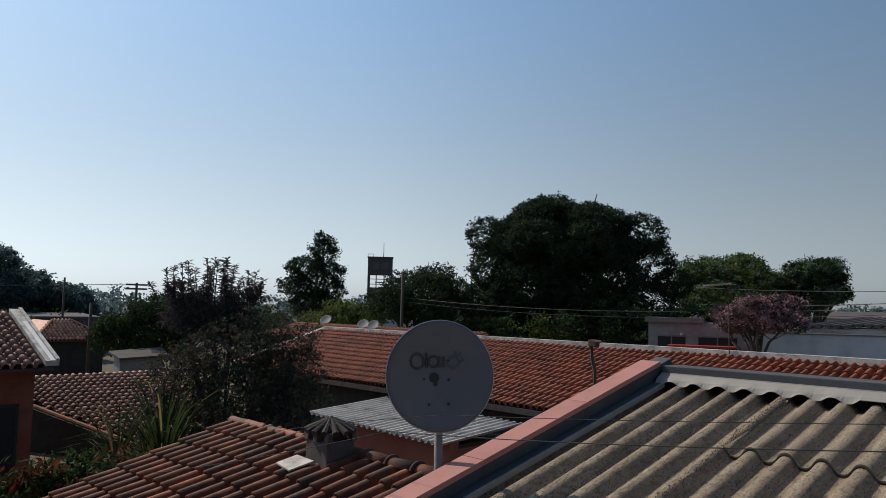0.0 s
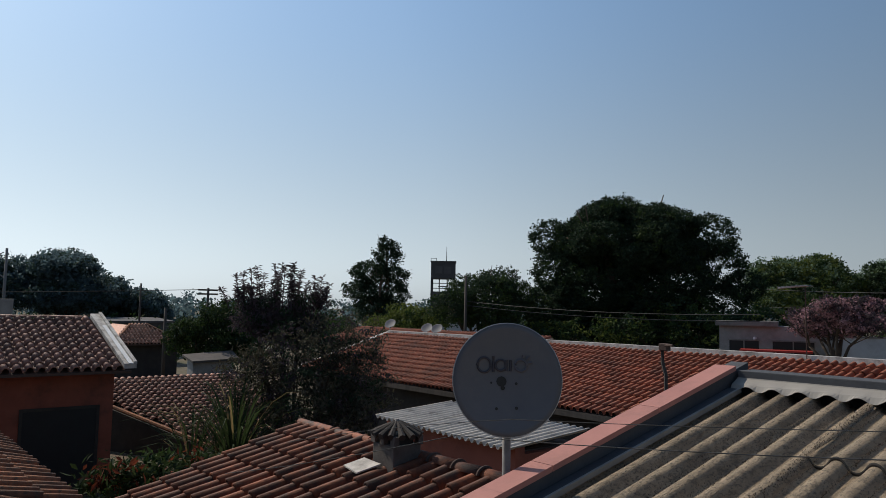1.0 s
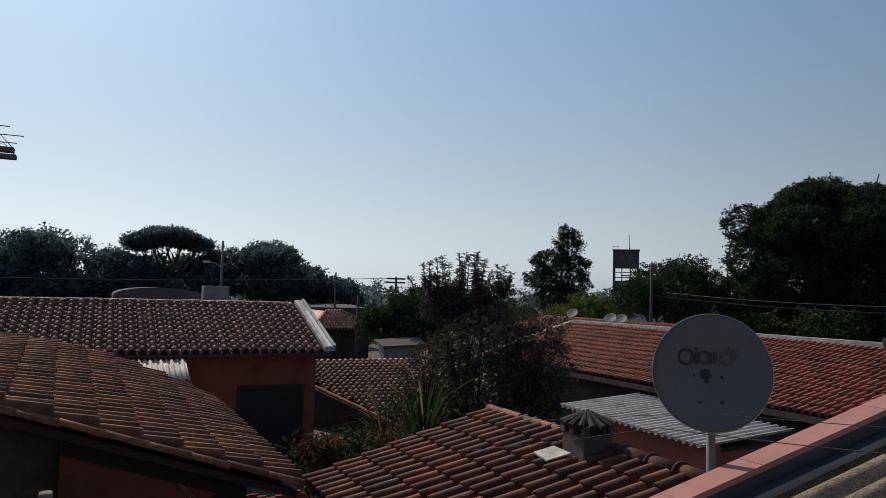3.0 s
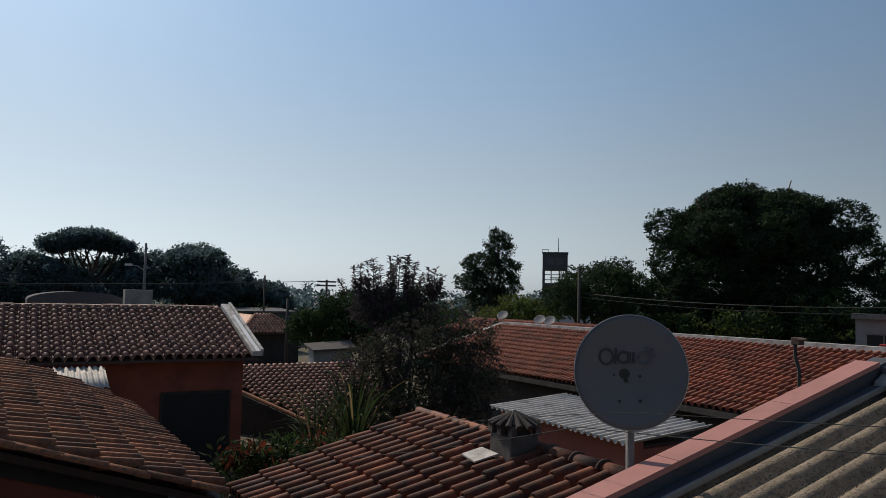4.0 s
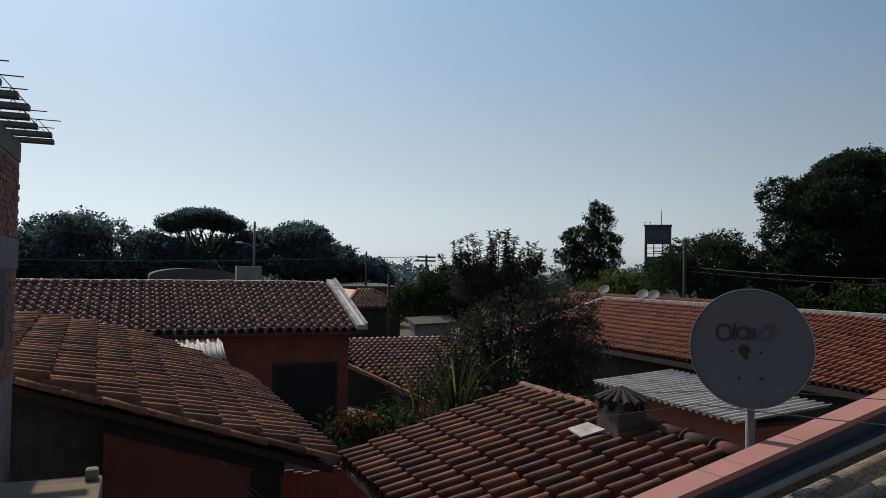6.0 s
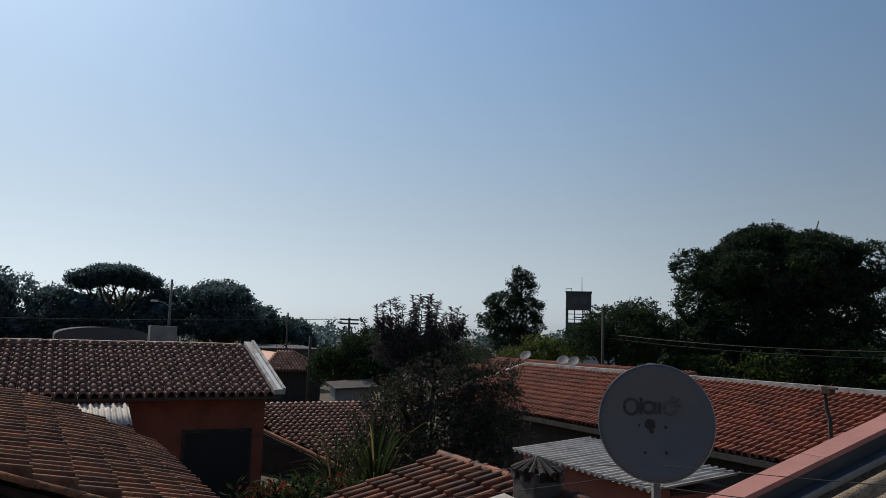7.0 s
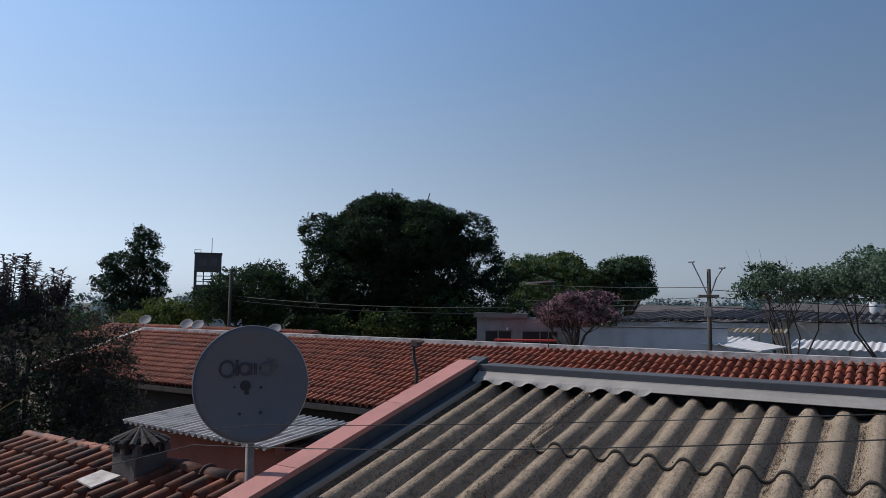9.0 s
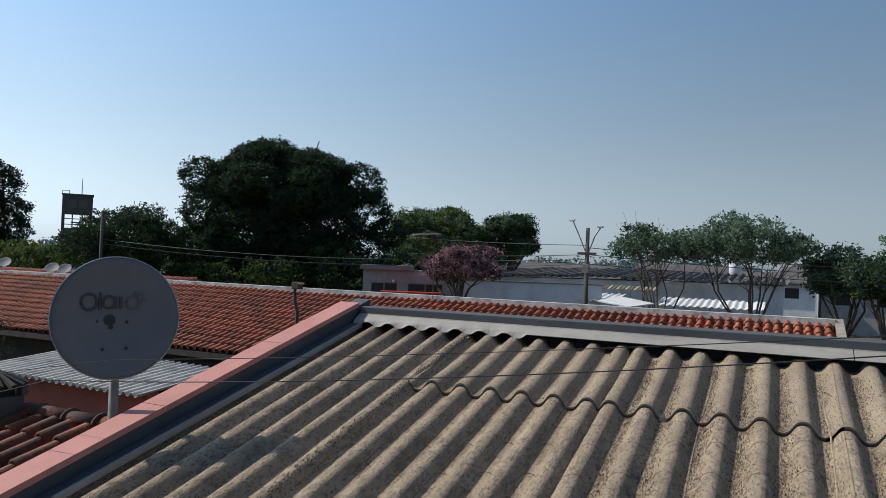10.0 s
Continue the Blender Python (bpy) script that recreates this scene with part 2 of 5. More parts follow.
LEAF_DARK = leaf_material("leaf_dark_green", (0.034, 0.06, 0.032), (0.02, 0.038, 0.022), through_light=0.25)
LEAF_MID = leaf_material("leaf_mid_green", (0.048, 0.08, 0.024), (0.024, 0.048, 0.016))
LEAF_OLIVE = leaf_material("leaf_olive", (0.095, 0.09, 0.06), (0.06, 0.055, 0.04))
LEAF_YELLOW = leaf_material("leaf_yellow_green", (0.13, 0.16, 0.035), (0.08, 0.11, 0.03))
LEAF_BLUE = leaf_material("leaf_blue_green", (0.055, 0.09, 0.065), (0.035, 0.06, 0.045))
LEAF_PURPLE = leaf_material("leaf_purple_brown", (0.085, 0.065, 0.075), (0.05, 0.042, 0.05))
FLOWER = leaf_material("flower_pink", (0.42, 0.25, 0.27), (0.26, 0.14, 0.16))
LEAF_RED = leaf_material("leaf_dry_red", (0.22, 0.06, 0.03), (0.12, 0.035, 0.02))
LEAF_SPIKE = leaf_material("leaf_spike", (0.05, 0.075, 0.028), (0.025, 0.042, 0.016))
LEAF_DRY = leaf_material("leaf_dry_straw", (0.28, 0.21, 0.10), (0.18, 0.13, 0.07))


# ---- mesh tools ----
def thing(name, label, category, at=(0, 0, 0), group="", kind=""):
    ob = new(name)
    ob.location = at
    ob.empty_display_size = 0.2
    return tagged(ob, label, category, group, kind)


def home(parent):
    """The inverse for a child that is built in world coordinates."""
    return Matrix.Translation(-parent.location) if parent.data is None else Matrix.Identity(4)


EYE = Vector((0.13, 0.15, 4.62))


def grow(ob, k):
    """Sets a thing k times as far from the terrace and as large, to its true size."""
    ob.location = EYE + (ob.location - EYE) * k
    ob.scale = (k, k, k)


def mesh_of(bm, mat, name="mesh", smooth=False):
    me = bpy.data.meshes.new(name)
    bm.to_mesh(me)
    bm.free()
    for m in (mat if isinstance(mat, (list, tuple)) else [mat]):
        me.materials.append(m)
    if smooth:
        me.polygons.foreach_set("use_smooth", [True] * len(me.polygons))
    return me


def part(name, bm, mat, parent=None, label="", smooth=False, kind=""):
    """One mesh object in world coordinates, under its thing or part."""
    ob = new(name, mesh_of(bm, mat, name, smooth))
    if parent is not None:
        ob.parent = parent
        ob.matrix_parent_inverse = home(parent)
    return tagged(ob, label, kind=kind)


def box(x0, x1, y0, y1, z0, z1, bm=None, bevel=0.0):
    own = bmesh.new()
    bmesh.ops.create_cube(own, size=1.0, matrix=Matrix.LocRotScale(((x0 + x1) / 2, (y0 + y1) / 2, (z0 + z1) / 2), None, (abs(x1 - x0), abs(y1 - y0), abs(z1 - z0))))
    if bevel:
        bmesh.ops.bevel(own, geom=own.edges[:], offset=bevel, segments=2, affect="EDGES", profile=0.6)
    return merge(bm, own)


def merge(bm, own):
    if bm is None:
        return own
    me = bpy.data.meshes.new("tmp")
    own.to_mesh(me)
    own.free()
    bm.from_mesh(me)
    bpy.data.meshes.remove(me)
    return bm


def tube(p, q, r0, r1=None, n=8, bm=None):
    """A tapered rod from p to q, closed at its ends."""
    r1 = r0 if r1 is None else r1
    p, q = Vector(p), Vector(q)
    m = Matrix.Translation((p + q) / 2) @ (q - p).to_track_quat("Z", "Y").to_matrix().to_4x4()
    own = bmesh.new()
    bmesh.ops.create_cone(own, cap_ends=True, segments=n, radius1=r0, radius2=r1, depth=(q - p).length, matrix=m)
    return merge(bm, own)


def line(points, r, n=5, bm=None):
    """One swept rod along points."""
    bm = bm or bmesh.new()
    pts = [Vector(p) for p in points]
    rings = []
    for i, p in enumerate(pts):
        d = (pts[min(i + 1, len(pts) - 1)] - pts[max(i - 1, 0)])
        if d.length < 1e-9:
            d = pts[min(i + 1, len(pts) - 1)] - p
        q = d.to_track_quat("Z", "Y")
        rings.append([bm.verts.new(p + q @ Vector((r * math.cos(2 * math.pi * k / n), r * math.sin(2 * math.pi * k / n), 0))) for k in range(n)])
    for a, b in zip(rings[:-1], rings[1:]):
        for k in range(n):
            bm.faces.new((a[k], a[(k + 1) % n], b[(k + 1) % n], b[k]))
    bm.faces.new(rings[0][::-1])
    bm.faces.new(rings[-1])
    return bm


def sag(p, q, drop, steps=14):
    p, q = Vector(p), Vector(q)
    return [p.lerp(q, k / steps) - Vector((0, 0, 4 * drop * (k / steps) * (1 - k / steps))) for k in range(steps + 1)]


def prism(points, thickness, bm=None):
    """A slab under a polygon of 3D points, by its thickness downwards."""
    bm = bm or bmesh.new()
    top = [bm.verts.new(p) for p in points]
    low = [bm.verts.new(Vector(p) - Vector((0, 0, thickness))) for p in points]
    bm.faces.new(top)
    bm.faces.new(low[::-1])
    for i in range(len(points)):
        j = (i + 1) % len(points)
        bm.faces.new((top[i], low[i], low[j], top[j]))
    bmesh.ops.recalc_face_normals(bm, faces=bm.faces[:])
    return bm


# ---- roofs of barrel tiles ----
def tile_shape(pitch, length, rise=0.42, segments=5, thick=0.016, lift=0.022):
    """One tile: barrel and pan, its lower end at y = 0, its upper end at y = length, tapering upwards."""
    verts, faces = [], []
    prof = [(-0.5 * pitch, 0.0), (-0.36 * pitch, 0.0)]
    for k in range(segments + 1):
        a = math.pi * (1 - k / segments)
        prof.append((0.33 * pitch * math.cos(a), 0.012 + rise * pitch * math.sin(a)))
    prof += [(0.36 * pitch, 0.0), (0.5 * pitch, 0.0)]
    n = len(prof)
    for x, z in prof:
        verts.append((x, 0, z + lift))
    for x, z in prof:
        verts.append((x * 0.92, length, z * 0.9 - 0.004))
    for x, z in prof:
        verts.append((x * 0.97, 0.004, z * 0.93 + lift - thick))
    for i in range(n - 1):
        faces.append((i, i + 1, n + i + 1, n + i))
        faces.append((2 * n + i, 2 * n + i + 1, i + 1, i))
    return verts, faces


def tile_roof(name, surface, cols, rows, pitch, expose, mat, parent, limit=300, near=None, smooth=True, rise=0.42, wobble=0.006, skip=None, lift=0.022):
    """Tiles over a surface(u, v) that gives a place, for u across and v uphill in metres. The nearest ones are objects, the rest one mesh."""
    rng = random.Random(len(name) * 7 + cols)
    verts, faces = tile_shape(pitch, expose * 1.16, rise, lift=lift, thick=min(0.016, lift * 0.8))
    me = bpy.data.meshes.new("tile")
    me.from_pydata(verts, [], faces)
    me.materials.append(mat)
    if smooth:
        me.polygons.foreach_set("use_smooth", [True] * len(me.polygons))
    places = []
    for r in range(rows):
        for c in range(cols):
            u, v = (c + 0.5) * pitch, r * expose
            if skip and skip(u, v):
                continue
            p = Vector(surface(u, v))
            ex = (Vector(surface(u + 0.05, v)) - p).normalized()
            ey = (Vector(surface(u, v + 0.05)) - p).normalized()
            ez = ex.cross(ey).normalized()
            ey = ez.cross(ex)
            p = p + ex * rng.uniform(-1, 1) * wobble + ey * rng.uniform(-2, 2) * wobble + ez * rng.uniform(0, 1) * wobble
            m = Matrix((ex, ey, ez)).transposed().to_4x4()
            m.translation = p
            m = m @ pose(0, 0, 0, rng.uniform(-0.8, 0.8), rng.uniform(-1.2, 1.2), rng.uniform(-1.2, 1.2))
            places.append(m)
    if near is not None:
        places.sort(key=lambda m: (m.translation - Vector(near)).length)
    for m in places[:limit]:
        ob = new("tile", me)
        ob.parent = parent
        ob.matrix_parent_inverse = home(parent)
        ob.matrix_basis = m
    if places[limit:]:
        vs, fs = [], []
        for m in places[limit:]:
            base = len(vs)
            vs += [tuple(m @ Vector(v)) for v in verts]
            fs += [tuple(i + base for i in f) for f in faces]
        rest = bpy.data.meshes.new("far_tiles")
        rest.from_pydata(vs, [], fs)
        rest.materials.append(mat)
        if smooth:
            rest.polygons.foreach_set("use_smooth", [True] * len(rest.polygons))
        ob = new("far_tiles", rest)
        ob.parent = parent
        ob.matrix_parent_inverse = home(parent)
        tagged(ob, kind="stuff")


def ridge_caps(p, q, mat, parent, step=0.36, r=0.11, flip=False):
    """Overlapping half-round ridge tiles from p to q, on a bed of mortar."""
    p, q = Vector(p), Vector(q)
    if flip:
        p, q = q, p
    d = (q - p)
    n = max(1, int(d.length / step))
    d.normalize()
    side = d.cross(Vector((0, 0, 1))).normalized()
    up = side.cross(d).normalized()
    rng = random.Random(5)
    verts, faces = [], []
    seg = 7
    for s, (off, k) in enumerate(((0, 1.0), (step * 1.1, 0.86))):
        for i in range(seg + 1):
            a = math.pi * i / seg
            verts.append((off, math.cos(a) * r * k, math.sin(a) * r * 0.8 * k))
    for i in range(seg + 1):
        a = math.pi * i / seg
        verts.append((0.004, math.cos(a) * r * 0.84, math.sin(a) * r * 0.64))
    for i in range(seg):
        faces.append((i, i + 1, seg + 2 + i, seg + 1 + i))
        faces.append((2 * seg + 2 + i, 2 * seg + 3 + i, i + 1, i))
    me = bpy.data.meshes.new("ridge_tile")
    me.from_pydata(verts, [], faces)
    me.materials.append(mat)
    me.polygons.foreach_set("use_smooth", [True] * len(me.polygons))
    base = Matrix((d, side, up)).transposed().to_4x4()
    for k in range(n):
        m = base.copy()
        m.translation = p + d * (k * step) + up * rng.uniform(0.0, 0.012)
        ob = new("ridge_tile", me)
        ob.parent = parent
        ob.matrix_parent_inverse = home(parent)
        ob.matrix_basis = m @ pose(0, 0, 0, 0, rng.uniform(-2, 0), rng.uniform(-2, 2))


def wave(s, pitch):
    """The cross-section of a sheet: round crests and valleys with steep flanks; 1 on a crest, -1 in a valley."""
    return math.tanh(1.15 * math.cos(2 * math.pi * s / pitch)) / math.tanh(1.15)


def wave_sheet(x0, x1, y0, y1, height, pitch, amp, thick, phase=0.0, per=10, rows=6, edge_slot=0, along="y"):
    """A corrugated sheet with real thickness; height(x, y) is the middle of its waves. Ribs run along y (or x)."""
    across = (x0, x1) if along == "y" else (y0, y1)
    n = max(2, int(abs(across[1] - across[0]) / pitch * per))
    bm = bmesh.new()
    grid = []
    for layer in (0, 1):
        g = []
        for j in range(rows + 1):
            row = []
            for i in range(n + 1):
                s = across[0] + (across[1] - across[0]) * i / n
                if along == "y":
                    x, y = s, y0 + (y1 - y0) * j / rows
                else:
                    x, y = x0 + (x1 - x0) * j / rows, s
                w = amp * wave(s - phase, pitch)
                row.append(bm.verts.new((x, y, height(x, y) + w - layer * thick)))
            g.append(row)
        grid.append(g)
    top, low = grid
    for j in range(rows):
        for i in range(n):
            bm.faces.new((top[j][i], top[j][i + 1], top[j + 1][i + 1], top[j + 1][i]))
            bm.faces.new((low[j][i], low[j + 1][i], low[j + 1][i + 1], low[j][i + 1]))
    for j in (0, rows):
        for i in range(n):
            bm.faces.new((top[j][i], top[j][i + 1], low[j][i + 1], low[j][i])).material_index = edge_slot
    for i in (0, n):
        for j in range(rows):
            bm.faces.new((top[j][i], top[j + 1][i], low[j + 1][i], low[j][i]))
    bmesh.ops.recalc_face_normals(bm, faces=bm.faces[:])
    return bm


# ---- plants ----
def leaf_cloud(blobs, count, size, seed, mats, shell=0.55, droop=0.0, narrow=0.5, gaps=0.0):
    """Many small bent leaves scattered in uneven clumps near the skins of ellipsoid blobs (centre, radii); mats: (material, share)."""
    rng = np.random.default_rng(seed)
    vol = np.array([b[1][0] * b[1][1] * b[1][2] for b in blobs]) ** 0.7
    vol = vol / vol.sum()
    shares = np.cumsum([m[1] for m in mats])
    per = 22
    centres = []
    for (c, r), share in zip(blobs, vol):
        k = max(3, int(count * share) // per)
        d = rng.normal(size=(k, 3))
        d /= np.linalg.norm(d, axis=1)[:, None]
        rad = (shell + (1 - shell) * rng.random(k) ** 0.6) * (1 + rng.normal(size=k) * 0.03)
        centres.append(np.array(c) + d * np.array(r) * rad[:, None])
    centres = np.concatenate(centres)
    k = len(centres)
    spread = size * (1.1 + 1.3 * rng.random(k))
    slot = np.searchsorted(shares, rng.random(k) * shares[-1])
    p = np.repeat(centres, per, 0) + np.clip(rng.normal(size=(k * per, 3)), -1.7, 1.7) * np.repeat(spread, per)[:, None] * np.array((1, 1, 0.7))
    slot = np.repeat(slot, per)
    keep = rng.random(k * per) >= gaps
    p, slot = p[keep], slot[keep]
    n = len(p)
    a = rng.normal(size=(n, 3))
    a[:, 2] -= droop
    a /= np.linalg.norm(a, axis=1)[:, None]
    b = np.cross(a, rng.normal(size=(n, 3)))
    b /= np.linalg.norm(b, axis=1)[:, None] + 1e-9
    nrm = np.cross(a, b)
    s = (size * (0.6 + 0.8 * rng.random(n)))[:, None]
    verts = np.stack([p - a * s, p + b * s * narrow + nrm * s * 0.15, p + a * s, p - b * s * narrow + nrm * s * 0.15], 1).reshape(-1, 3)
    me = bpy.data.meshes.new("crown")
    me.from_pydata(verts.tolist(), [], np.arange(4 * n).reshape(-1, 4).tolist())
    for m, _s in mats:
        me.materials.append(m)
    me.polygons.foreach_set("material_index", slot.astype(np.int32))
    return me


def limbs(base, tops, r, seed, fork=0.45, lean=(0, 0)):
    """A tapered trunk from base that forks into bent limbs reaching each of tops."""
    rng = random.Random(seed)
    base = Vector(base)
    mid = base.lerp(sum((Vector(t) for t in tops), Vector()) / len(tops), fork)
    mid.x += lean[0]
    mid.y += lean[1]
    bm = tube(base - Vector((0, 0, 0.3)), base.lerp(mid, 0.5) + Vector((rng.uniform(-.1, .1), rng.uniform(-.1, .1), 0)) * r * 4, r * 1.25, r, 9)
    bm = tube(base.lerp(mid, 0.48), mid, r, r * 0.8, 9, bm)
    for t in tops:
        t = Vector(t)
        bend = mid.lerp(t, 0.5) + Vector((rng.uniform(-1, 1), rng.uniform(-1, 1), rng.uniform(-0.3, 0.6))) * (t - mid).length * 0.14
        bm = tube(mid - Vector((0, 0, r)), bend, r * 0.6, r * 0.38, 7, bm)
        bm = tube(bend, t, r * 0.38, r * 0.12, 6, bm)
        for _ in range(3):
            q = bend.lerp(t, rng.random()) + Vector((rng.uniform(-1, 1), rng.uniform(-1, 1), rng.uniform(0, 1))) * (t - mid).length * 0.3
            bm = tube(bend.lerp(t, rng.random() * 0.5), q, r * 0.2, r * 0.06, 5, bm)
    return bm


def tree(name, label, base, blobs, count, size, seed, mats, r=0.25, fork=0.4, category="tree", group="", **kw):
    t = thing(name, label, category, base, group)
    part("trunk", limbs(base, [b[0] for b in blobs[:9]], r, seed, fork), BARK, t, smooth=True)
    crown = new("crown", leaf_cloud(blobs, count, size, seed, mats, **kw))
    crown.parent = t
    crown.matrix_parent_inverse = home(t)
    return t


def crown_blobs(centre, radii, n, seed, small=0.42, flat=0.8):
    """Uneven smaller masses spread over a big ellipsoid."""
    rng = random.Random(seed)
    out = [(tuple(centre), tuple(v * 0.66 for v in radii))]
    for k in range(n):
        a, h = 2.399 * k + rng.random(), rng.uniform(-0.55, 1.0)
        w = math.sqrt(max(0.05, 1 - min(1, h * h) * 0.9))
        p = (centre[0] + radii[0] * 0.68 * w * math.cos(a), centre[1] + radii[1] * 0.68 * w * math.sin(a), centre[2] + radii[2] * 0.62 * h)
        s = small * rng.uniform(0.7, 1.15)
        out.append((p, (radii[0] * s, radii[1] * s, radii[2] * s * flat)))
    return out


# ---- ground ----
bm = bmesh.new()
bmesh.ops.create_grid(bm, x_segments=40, y_segments=40, size=1600)
ground = tagged(part("ground", bm, SOIL), "brown soil and grass between the houses", "ground", kind="structure")

# ---- the corrugated roof beside the camera ----
SLOPE, TOP_Y, TOP_Z, PITCH, CREST_X, CREST_FIRST = 0.2364, 4.98, 4.10, 0.177, -1.617, -1.734
AMP = 0.031


def roof_z(x, y):
    return TOP_Z - AMP + (y - TOP_Y) * SLOPE


def crest_of(x):
    """The first sheet is laid half a wave off from the others."""
    return CREST_FIRST if x < -1.69 else CREST_X


def roof_skin(x, y):
    """The upper side of the sheets."""
    lap = 0.0 if x < -1.69 else -0.002 if y < 4.1 else 0.018 * max(0, 1 - (y - 4.1) * 3)
    return roof_z(x, y) + AMP * wave(x - crest_of(x), PITCH) + lap


own = thing("corrugated_roof_house", "house with a weathered grey fibre-cement corrugated roof and pink coping", "house", (0, 3, 0))
roof = part("roof", wave_sheet(-1.55 - PITCH * 0.5, -1.56, 3, 3.1, lambda x, y: roof_z(x, y) - 0.3, PITCH, AMP, 0.006, CREST_X), FIBRE, own)
cols = [(-2.66, -1.68, (0.4, 5.03))] + [(-1.70 + k * PITCH * 6, -1.70 + (k + 1) * PITCH * 6 + 0.07, (0.4, 2.42, 4.10, 5.03)) for k in range(5)]
for x0, x1, ys in cols:
    for i in range(len(ys) - 1):
        lift = 0.010 * (i % 2) + (0.012 if i == len(ys) - 2 else 0.0)
        y0, y1 = ys[i], ys[i + 1] + (0.16 if i < len(ys) - 2 else 0.0)
        # sheet ends are coloured dark to stand for the shadow gap under each lap
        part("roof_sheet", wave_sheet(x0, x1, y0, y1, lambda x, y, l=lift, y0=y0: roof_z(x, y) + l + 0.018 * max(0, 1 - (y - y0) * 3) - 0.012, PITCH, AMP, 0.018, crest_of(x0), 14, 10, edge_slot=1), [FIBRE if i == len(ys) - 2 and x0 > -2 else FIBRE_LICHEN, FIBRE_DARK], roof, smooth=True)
chip = tagged(part("tile_chip", prism([(-0.30, 4.02, roof_z(0, 4.02) + 0.03), (-0.265, 4.0, roof_z(0, 4.0) + 0.03), (-0.28, 4.03, roof_z(0, 4.03) + 0.045)], 0.02), FIBRE_DARK), "small dark chip lying on the corrugated sheets", "debris")
# side parapet with the pink coping, parallel to the slope
COP = 0.247


def cop_z(y):
    return 4.232 + (y - 4.98) * COP


def sloped_bar(x0, x1, y0, y1, z_low, z_top, bm=None):
    """A bar between y0 and y1 whose bottom and top follow functions of y."""
    bm = bm or bmesh.new()
    v = [bm.verts.new(p) for p in ((x0, y0, z_low(y0)), (x1, y0, z_low(y0)), (x1, y0, z_top(y0)), (x0, y0, z_top(y0)), (x0, y1, z_low(y1)), (x1, y1, z_low(y1)), (x1, y1, z_top(y1)), (x0, y1, z_top(y1)))]
    for f in ((0, 1, 2, 3), (4, 7, 6, 5), (0, 4, 5, 1), (3, 2, 6, 7), (0, 3, 7, 4), (1, 5, 6, 2)):
        bm.faces.new([v[i] for i in f])
    bmesh.ops.recalc_face_normals(bm, faces=bm.faces[:])
    return bm


part("side_parapet", sloped_bar(-2.775, -2.645, 0.3, 5.25, lambda y: 0.0, lambda y: cop_z(y) - 0.03), GREY_PAINT, own)
for y0, y1 in ((0.3, 1.2), (1.205, 2.2), (2.205, 3.18), (3.185, 4.15), (4.155, 5.06)):
    part("coping", sloped_bar(-2.79, -2.63, y0, y1, lambda y: cop_z(y) - 0.032, cop_z), PINK, own, "pink painted coping")
part("side_flashing", sloped_bar(-2.64, -2.565, 0.4, 4.98, lambda y: roof_z(0, y) + 0.012, lambda y: roof_z(0, y) + 0.038), GREY_PAINT, own)
part("flashing_edge", sloped_bar(-2.566, -2.548, 2.5, 4.98, lambda y: roof_z(0, y) + 0.012, lambda y: roof_z(0, y) + 0.043), ZINC, own, "light metal flashing edge")
part("top_parapet", box(-2.775, 4.0, 5.12, 5.26, 0, 4.19), GREY_PAINT, own)
part("top_coping", box(-2.62, 4.0, 5.06, 5.27, 4.168, 4.222, bevel=0.006), GREY_PAINT, own)
for x0, x1 in ((-2.62, 0.6), (0.605, 3.9)):
    # folded strip whose lower lip is dressed over the waves
    bm = bmesh.new()
    n = int((x1 - x0) / PITCH * 8)
    rows_v = []
    for y, z, w in ((4.962, 4.122, 1.0), (4.985, 4.138, 0.2), (5.055, 4.168, 0.0), (5.058, 4.175, 0.0)):
        rows_v.append([bm.verts.new((x0 + (x1 - x0) * i / n, y, z + (w * 0.5 * AMP * (wave(x0 + (x1 - x0) * i / n - CREST_X, PITCH) - 1) if x0 + (x1 - x0) * i / n < -1.3 else 0))) for i in range(n + 1)])
    for ra, rb in zip(rows_v[:-1], rows_v[1:]):
        for i in range(n):
            bm.faces.new((ra[i], ra[i + 1], rb[i + 1], rb[i]))
    fl = part("top_flashing", bm, ZINC, own, "light grey metal flashing")
    thick = fl.modifiers.new("thickness", "SOLIDIFY")
    thick.thickness = 0.004
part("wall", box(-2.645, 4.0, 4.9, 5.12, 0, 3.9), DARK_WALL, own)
part("front_wall", box(-2.645, 4.0, 0.35, 0.5, 0, 2.9), DARK_WALL, own)
tagged(part("terrace_floor", box(-2.5, 3, -3, 0.34, 2.8, 2.98), CONCRETE), "grey concrete terrace floor", "floor", kind="structure")
tagged(part("wall_back", box(-2.5, 3, -3.2, -3, 0, 5.6), CONCRETE), "plain grey rendered wall behind the terrace", "wall", kind="structure")

